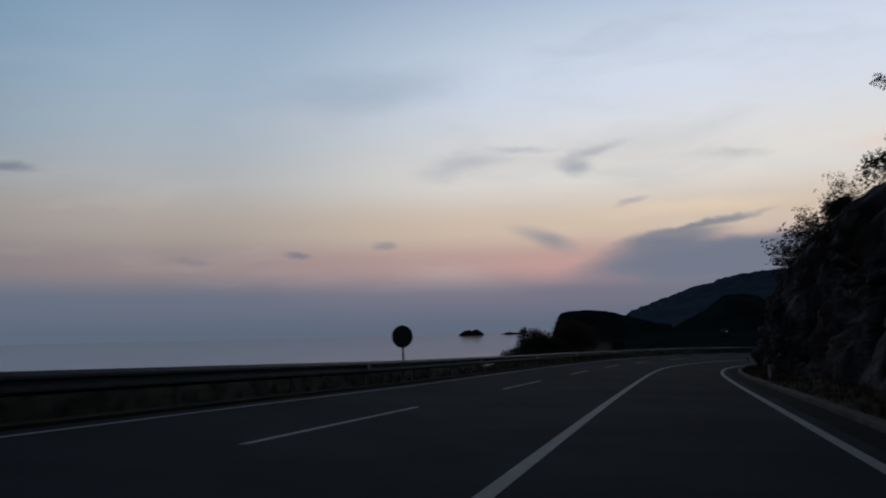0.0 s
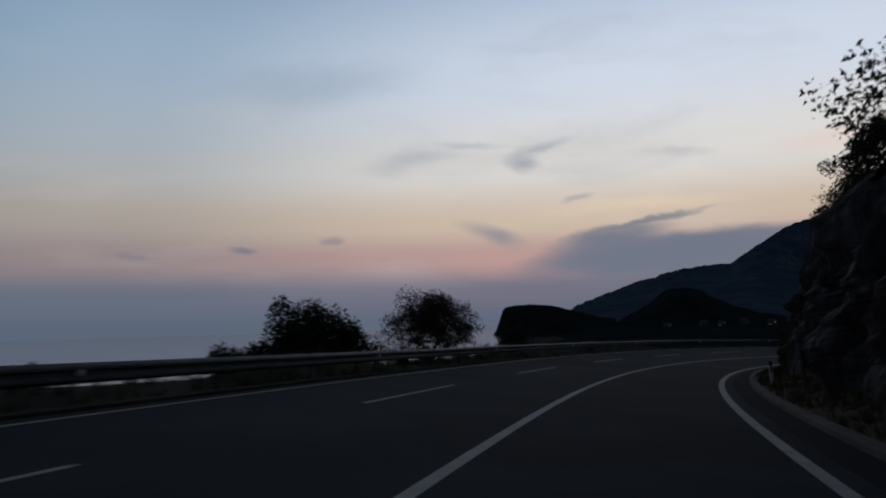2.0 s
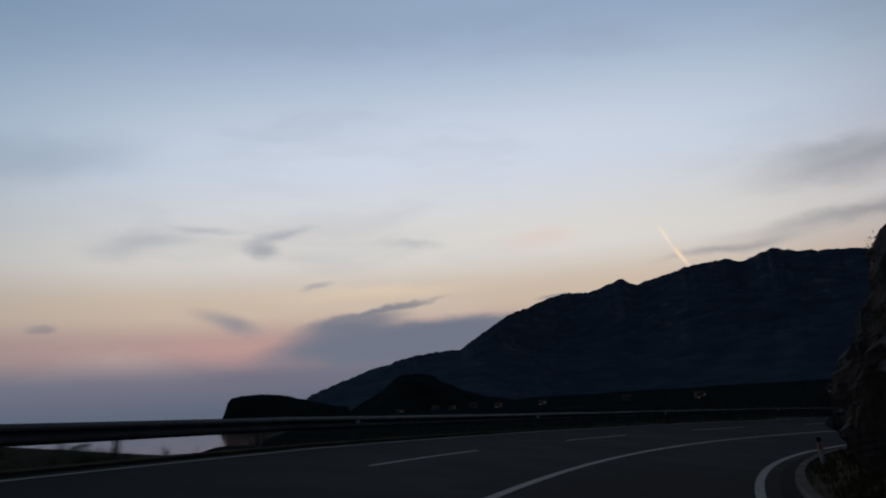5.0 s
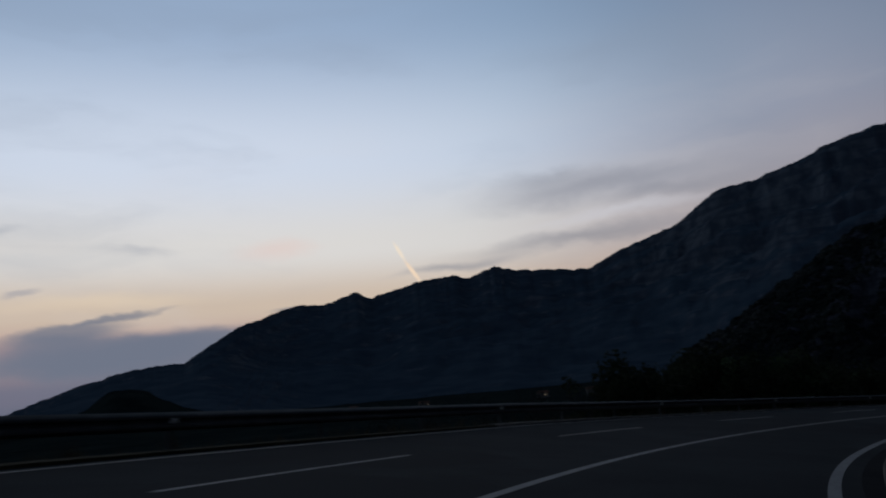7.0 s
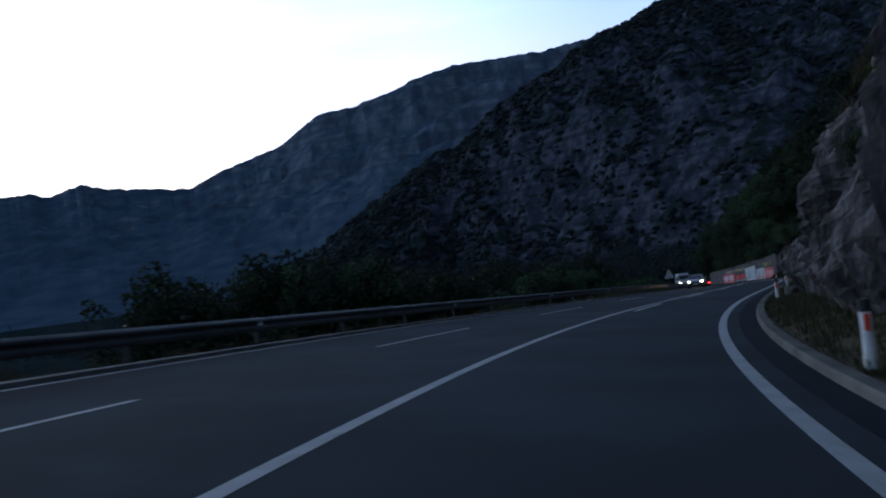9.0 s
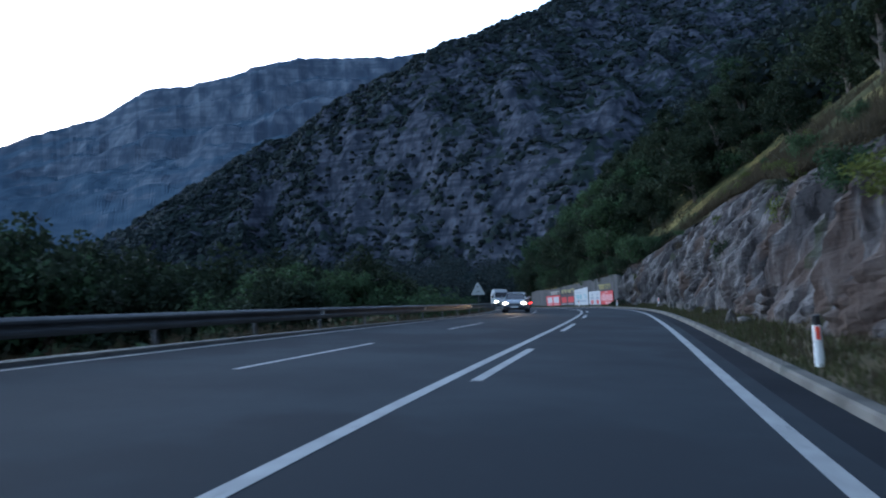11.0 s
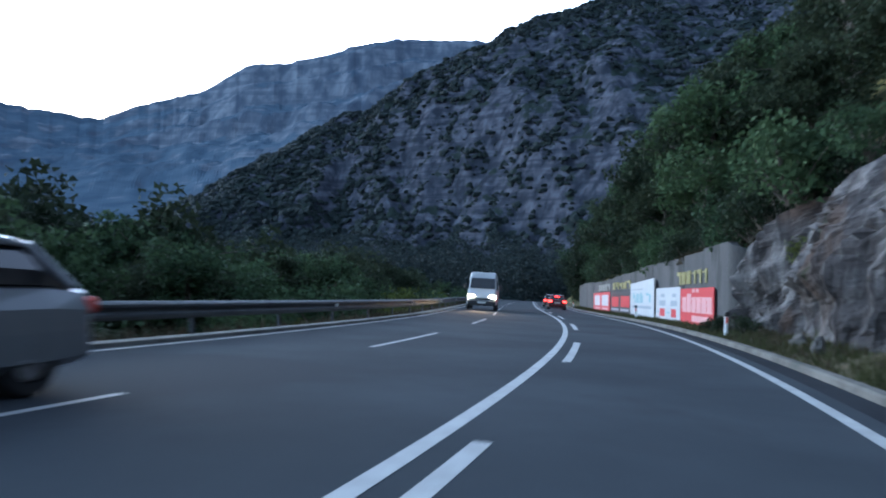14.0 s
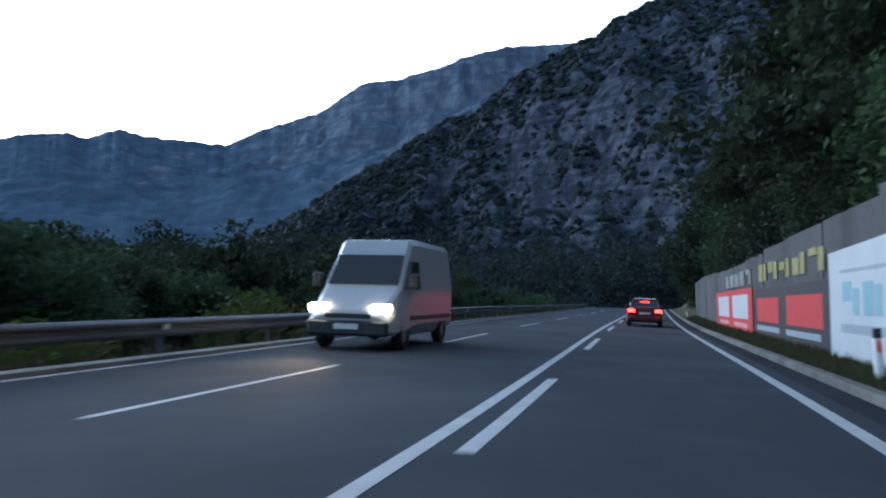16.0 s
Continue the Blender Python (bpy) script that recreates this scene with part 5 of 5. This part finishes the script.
GLASS = material("dark_glass", (0.010, 0.012, 0.015), (0.016, 0.018, 0.022), 0.08, 1, 20, 0.0, gloss=0.6)
RUBBER = material("tyre_rubber", (0.012, 0.012, 0.013), (0.022, 0.022, 0.023), 0.85, 6, 60, 0.1)
RIM = material("wheel_rim", (0.18, 0.18, 0.19), (0.30, 0.30, 0.31), 0.4, 6, 40, 0.0, metal=0.7)
HEAD = lamp_material("headlight", (1.0, 0.78, 0.50), 4.0)
TAIL = lamp_material("tail_light", (1.0, 0.008, 0.005), 3.0)
PLATE = flat("number_plate", (0.55, 0.55, 0.52))


def loft(stations, shoulder=0.72):
    """A body skin from stations (y, bottom, top, half width low, half width high)."""
    bm = bmesh.new()
    rings = []
    for y, zb, zt, wl, wh in stations:
        h = zt - zb
        half = [(wl * 0.86, zb), (wl, zb + 0.12 * h), (wl * 1.0, zb + 0.45 * h), (wl * 0.985, zb + shoulder * h), (wh * 1.0, zt - 0.06 * h), (wh * 0.9, zt)]
        ring = [bm.verts.new((x, y, z)) for x, z in half] + [bm.verts.new((-x, y, z)) for x, z in half[::-1]]
        rings.append(ring)
    n = len(rings[0])
    for a, b in zip(rings, rings[1:]):
        for i in range(n):
            bm.faces.new((a[i], a[(i + 1) % n], b[(i + 1) % n], b[i]))
    bm.faces.new(rings[0][::-1])
    bm.faces.new(rings[-1])
    bmesh.ops.recalc_face_normals(bm, faces=bm.faces)
    return bm


def wheel(thing, x, y, r, w):
    bm = bmesh.new()
    n = 20
    prof = [(-w / 2, r * 0.62), (-w / 2, r * 0.93), (-w * 0.36, r), (w * 0.36, r), (w / 2, r * 0.93), (w / 2, r * 0.62)]
    rings = [[bm.verts.new((px, pr * math.cos(2 * math.pi * i / n), pr * math.sin(2 * math.pi * i / n))) for i in range(n)] for px, pr in prof]
    for a, b in zip(rings, rings[1:]):
        for i in range(n):
            bm.faces.new((a[i], a[(i + 1) % n], b[(i + 1) % n], b[i]))
    me = bpy.data.meshes.new("wheel")
    bm.to_mesh(me)
    bm.free()
    me.materials.append(RUBBER)
    hub = new("wheel", me)
    hub.parent, hub.location = thing, (x, y, r)
    side = 1 if x > 0 else -1
    bm = bmesh.new()
    tube_between(bm, (-w * 0.3 * side, 0, 0), (w * 0.42 * side, 0, 0), r * 0.63, r * 0.56, 16)
    for i in range(5):
        a = 2 * math.pi * i / 5
        tube_between(bm, (w * 0.42 * side, 0.1 * r * math.cos(a), 0.1 * r * math.sin(a)), (w * 0.46 * side, 0.52 * r * math.cos(a), 0.52 * r * math.sin(a)), 0.03, 0.02, 5)
    part("rim", bm, RIM, hub)


def boxed(name, lo, hi, mat, parent, bevel=0.02, label=""):
    bm = bmesh.new()
    box(bm, lo, hi, bevel)
    return part(name, bm, mat, parent, label)


def passenger_car(label, colour, lit_front, lit_rear, L=4.2, W=1.74, H=1.44, hatch=True):
    """A car along y, its nose towards +y, its tyres on z = 0."""
    t = new("car")
    h = W / 2
    y0, y1 = -L / 2, L / 2
    rear = 0.92 if hatch else 0.95
    body = loft([(y0, 0.34, 0.80, h * 0.86, h * 0.80), (y0 + 0.10, 0.24, rear, h * 0.95, h * 0.86), (y0 + 0.6, 0.2, 0.96, h, h * 0.88), (-0.5, 0.18, 0.95, h, h * 0.9),
                 (0.6, 0.18, 0.93, h, h * 0.9), (y1 - 1.0, 0.2, 0.88, h, h * 0.84), (y1 - 0.45, 0.22, 0.78, h * 0.97, h * 0.76), (y1 - 0.15, 0.26, 0.67, h * 0.9, h * 0.68), (y1, 0.34, 0.54, h * 0.76, h * 0.58)])
    part("body", body, colour, t, smooth=False)
    back = y0 + (0.25 if hatch else 0.75)
    cabin = loft([(back, 0.9, 0.95, h * 0.84, h * 0.78), (back + 0.42, 0.9, H - 0.07, h * 0.88, h * 0.64), (-0.25, 0.9, H - 0.03, h * 0.9, h * 0.64), (0.12, 0.9, H - 0.07, h * 0.9, h * 0.62), (y1 - 0.92, 0.86, 0.88, h * 0.84, h * 0.76)], 0.45)
    part("window_band", cabin, GLASS, t, "dark window glass")
    roof = loft([(back + 0.36, H - 0.10, H - 0.05, h * 0.66, h * 0.6), (back + 0.6, H - 0.09, H, h * 0.69, h * 0.62), (-0.25, H - 0.07, H, h * 0.68, h * 0.6), (0.18, H - 0.11, H - 0.055, h * 0.66, h * 0.58)])
    part("roof", roof, colour, t)
    for sx in (-1, 1):
        bm = bmesh.new()
        tube_between(bm, (sx * h * 0.84, y1 - 0.92, 0.89), (sx * h * 0.65, 0.14, H - 0.06), 0.035, 0.03, 5)
        part("pillar", bm, colour, t)
        bm = bmesh.new()
        tube_between(bm, (sx * h * 0.84, back, 0.93), (sx * h * 0.64, back + 0.42, H - 0.05), 0.05, 0.04, 5)
        part("pillar", bm, colour, t)
        bm = bmesh.new()
        box(bm, (sx * (h + 0.09) - 0.09, y1 - 1.45, 0.93), (sx * (h + 0.09) + 0.09, y1 - 1.33, 1.07), 0.03)
        part("wing_mirror", bm, colour, t)
        boxed("headlight", (sx * h * 0.68 - 0.15, y1 - 0.34, 0.575), (sx * h * 0.68 + 0.15, y1 - 0.07, 0.685), HEAD if lit_front else GLASS, t, 0.03)
        boxed("tail_light", (sx * h * 0.74 - 0.17, y0 - 0.015, 0.69), (sx * h * 0.74 + 0.17, y0 + 0.12, 0.85), TAIL if lit_rear else RED_MARK, t, 0.03, "lit red tail light" if lit_rear else "")
        for y in (y0 + 0.78, y1 - 0.86):
            wheel(t, sx * (h - 0.11), y, 0.31, 0.2)
    boxed("front_bumper", (-h * 0.84, y1 - 0.2, 0.24), (h * 0.84, y1 + 0.05, 0.46), BLACK, t, 0.05)
    boxed("rear_bumper", (-h * 0.88, y0 - 0.06, 0.28), (h * 0.88, y0 + 0.2, 0.52), colour, t, 0.05)
    boxed("grille", (-0.36, y1 - 0.03, 0.50), (0.36, y1 + 0.02, 0.60), BLACK, t, 0.01)
    boxed("number_plate", (-0.26, y1 + 0.045, 0.33), (0.26, y1 + 0.06, 0.43), PLATE, t, 0.003)
    boxed("number_plate", (-0.26, y0 - 0.035, 0.60), (0.26, y0 - 0.005, 0.70), PLATE, t, 0.003)
    if lit_rear:
        boxed("brake_light", (-0.2, back + 0.24, H - 0.2), (0.2, back + 0.30, H - 0.16), TAIL, t, 0.004, "lit red brake light")
    return tagged(t, label, "car")


def van(label, colour):
    t = new("van")
    L, h, H = 5.1, 0.97, 2.42
    y0, y1 = -L / 2, L / 2
    body = loft([(y0, 0.42, H - 0.12, h * 0.95, h * 0.84), (y0 + 0.12, 0.30, H, h, h * 0.87), (0.4, 0.28, H, h, h * 0.87), (0.85, 0.28, H - 0.04, h, h * 0.86), (1.15, 0.28, 2.02, h, h * 0.86), (1.72, 0.28, 1.32, h, h * 0.9),
                 (y1 - 0.28, 0.30, 0.98, h * 0.96, h * 0.84), (y1 - 0.06, 0.34, 0.82, h * 0.92, h * 0.78), (y1, 0.42, 0.70, h * 0.84, h * 0.7)], 0.55)
    part("body", body, colour, t)
    bm = bmesh.new()
    q = [(-h * 0.82, 1.70, 1.37), (h * 0.82, 1.70, 1.37), (h * 0.78, 1.17, 2.01), (-h * 0.78, 1.17, 2.01)]
    f = [bm.verts.new((x, y + 0.02, z + 0.02)) for x, y, z in q] + [bm.verts.new((x, y - 0.05, z - 0.05)) for x, y, z in q]
    for a in ((0, 1, 2, 3), (7, 6, 5, 4), (0, 4, 5, 1), (1, 5, 6, 2), (2, 6, 7, 3), (3, 7, 4, 0)):
        bm.faces.new([f[i] for i in a])
    part("windscreen", bm, GLASS, t, "dark windscreen glass")
    for sx in (-1, 1):
        bm = bmesh.new()
        q = [(0.55, 1.30), (1.55, 1.30), (1.10, 1.90), (0.55, 1.90)]
        f = [bm.verts.new((sx * (h * 0.995 if z < 1.5 else h * 0.93) + sx * 0.012, y, z)) for y, z in q] + [bm.verts.new((sx * h * 0.85, y, z)) for y, z in q]
        for a in ((0, 1, 2, 3), (7, 6, 5, 4), (0, 4, 5, 1), (1, 5, 6, 2), (2, 6, 7, 3), (3, 7, 4, 0)):
            bm.faces.new([f[i] for i in a])
        bmesh.ops.recalc_face_normals(bm, faces=bm.faces)
        part("side_window", bm, GLASS, t)
        boxed("headlight", (sx * h * 0.70 - 0.2, y1 - 0.24, 0.78), (sx * h * 0.70 + 0.2, y1 - 0.02, 0.95), HEAD, t, 0.04, "lit headlight")
        boxed("wing_mirror", (sx * (h + 0.14) - 0.10, 1.48, 1.30), (sx * (h + 0.14) + 0.10, 1.60, 1.62), BLACK, t, 0.03)
        boxed("side_trim", (sx * (h + 0.005) - 0.015, y0 + 0.3, 0.62), (sx * (h + 0.005) + 0.015, 1.3, 0.72), BLACK, t, 0.008)
        for y in (y0 + 0.95, y1 - 0.92):
            wheel(t, sx * (h - 0.12), y, 0.34, 0.22)
    boxed("bumper", (-h * 0.9, y1 - 0.22, 0.30), (h * 0.9, y1 + 0.07, 0.62), BLACK, t, 0.05, "dark plastic bumper")
    boxed("grille", (-0.5, y1 - 0.12, 0.66), (0.5, y1 + 0.03, 0.76), BLACK, t, 0.02)
    boxed("number_plate", (-0.26, y1 + 0.06, 0.44), (0.26, y1 + 0.08, 0.55), PLATE, t, 0.003)
    return tagged(t, label, "van")


SILVER, BLACK_PAINT, VAN_WHITE, DARK_RED = paint("silver_paint", (0.20, 0.21, 0.225), 0.4), paint("black_paint", (0.018, 0.018, 0.02)), paint("white_van_paint", (0.36, 0.37, 0.38), 0.0), paint("dark_red_paint", (0.07, 0.012, 0.012))


def park(thing, s, o, facing):
    p, q = rp(s, o), rp(s + 0.5, o)
    tilt = -math.degrees(math.atan2(TILT[int((s + 20) / STEP)], 1.0))
    slope = math.degrees(math.atan2(q.z - p.z, 0.5))
    thing.matrix_basis = pose(p.x, p.y, p.z + 0.004, 0, 0, road_turn(s)) @ pose(0, 0, 0, slope, -tilt, 0) @ pose(0, 0, 0, 0, 0, facing)


park(van("white high-roofed van with its headlights on", VAN_WHITE), 276.4, -4.2, 180)
park(passenger_car("silver hatchback with its headlights on", SILVER, True, False, 4.0, 1.7, 1.36), 230.3, -4.35, 180)
park(passenger_car("dark red saloon car with lit tail lights", DARK_RED, False, True, 4.4, 1.72, 1.40, False), 300.0, 1.75, 0)
park(passenger_car("black hatchback with lit tail lights", BLACK_PAINT, False, True, 4.2, 1.76, 1.46), 317.0, 1.75, 0)


# ---- stones at the foot of the rock, islands, houses across the valley ----
def stone(seed, size):
    r = random.Random(seed)
    bm = bmesh.new()
    bmesh.ops.create_icosphere(bm, subdivisions=2, radius=1)
    for v in bm.verts:
        v.co = Vector((v.co.x * size[0], v.co.y * size[1], v.co.z * size[2])) * (1 + 0.55 * noise.noise(v.co * 1.3 + Vector((seed * 3.1, 0, 0))) + 0.2 * noise.noise(v.co * 3.5 + Vector((0, seed * 1.7, 0))))
    me = bpy.data.meshes.new("boulder")
    bm.to_mesh(me)
    bm.free()
    me.materials.append(PALE_STONE)
    return tagged(new("boulder", me), "pale limestone boulder on the grass verge", "boulder", "boulders along the verge")


rng = random.Random(77)
for k in range(26):
    upright = k < 12
    s = 216 + 0.95 * k if upright else rng.uniform(150, 255)
    b = stone(k, (rng.uniform(0.08, 0.12), rng.uniform(0.08, 0.12), rng.uniform(0.24, 0.34)) if upright else (rng.uniform(0.12, 0.26), rng.uniform(0.12, 0.24), rng.uniform(0.1, 0.25)))
    p = rp(s, 5.25 + rng.uniform(-0.1, 0.25), 0.3)
    b.matrix_basis = pose(p.x, p.y, p.z, 0, 0, rng.uniform(0, 360))


def islet(name, az, dist, width, height, seed):
    st, verts = [i / 16 for i in range(17)], []
    for u in st:
        for k in range(5):
            w = -1 + k / 2
            p = EYE + heading(az + (u - 0.5) * math.degrees(width / dist)) * (dist + 25 * w)
            h = max(0.0, math.sin(math.pi * u)) ** 0.6 * (1 - w * w) * height * (0.75 + 0.6 * n3(u, w, seed, 0.3))
            verts.append((p.x, p.y, SEA_Z - 0.6 + h))
    return tagged(mesh_ob(name, verts, grid_faces(17, 5, True), WOOD_SLOPE), "small dark rocky islet far out at sea", "islet")


islet("islet", -9.9, 3300, 115, 38, 1)
islet("islet", -13.2, 3500, 140, 10, 2)
islet("islet", -13.9, 3450, 26, 30, 3)

HOUSE_WALL = flat("house_wall", (0.13, 0.125, 0.12), 0.9, 0.2)
ROOF_TILE = flat("roof_tiles", (0.13, 0.07, 0.05), 0.9, 0.3)
WINDOW_LIGHT = lamp_material("lit_window", (1.0, 0.75, 0.45), 0.16)


def house(az, dist, z, lit, turn):
    t = new("house")
    w, d, h = 11.0, 9.0, 6.0
    boxed("wall", (-w / 2, -d / 2, -3), (w / 2, d / 2, h), HOUSE_WALL, t, 0.05)
    bm = bmesh.new()
    a = [bm.verts.new(p) for p in ((-w / 2 - 0.5, -d / 2 - 0.5, h), (w / 2 + 0.5, -d / 2 - 0.5, h), (w / 2 + 0.5, d / 2 + 0.5, h), (-w / 2 - 0.5, d / 2 + 0.5, h), (-w / 2, 0, h + 2.6), (w / 2, 0, h + 2.6))]
    for f in ((0, 1, 5, 4), (2, 3, 4, 5), (1, 2, 5), (3, 0, 4), (3, 2, 1, 0)):
        bm.faces.new([a[i] for i in f])
    part("roof", bm, ROOF_TILE, t)
    for i, x in enumerate((-3.2, 0, 3.2)):
        for j, zz in enumerate((1.0, 4.0)):
            boxed("window", (x - 0.55, -d / 2 - 0.05, zz), (x + 0.55, -d / 2 + 0.1, zz + 1.2), WINDOW_LIGHT if lit and (i + j) % 3 == 0 else GLASS, t, 0.02)
    p = EYE + heading(az) * dist
    t.matrix_basis = pose(p.x, p.y, z, 0, 0, az + turn)
    return tagged(t, "small plastered house at the foot of the mountain", "house", "houses across the valley")


for az, dist, z, lit in [(-27.5, 1150, -14, True), (-30.2, 1220, -12, False), (-31.4, 1180, -13, True), (-33.0, 1250, -11, False), (-34.8, 1150, -13, True), (-38.0, 1100, -13, True), (-44.0, 1000, -13, False), (-49.0, 900, -14, True), (-57.5, 800, -14, True), (-61.0, 760, -14, False)]:
    house(az, dist, z, lit, 15 * math.sin(az))


# the light that the two oncoming vehicles throw on the road
def headlamp(s, o, height):
    lamp = bpy.data.lights.new("headlamp", "SPOT")
    lamp.energy, lamp.color, lamp.spot_size, lamp.spot_blend, lamp.shadow_soft_size = 55.0, (1.0, 0.62, 0.30), radians(50), 0.8, 0.08
    ob = new("headlamp", lamp)
    ob.matrix_world = look(rp(s, o, height), rp(s - 9.0, o, 0.0))


headlamp(273.6, -4.2, 0.86)
headlamp(228.1, -4.35, 0.62)
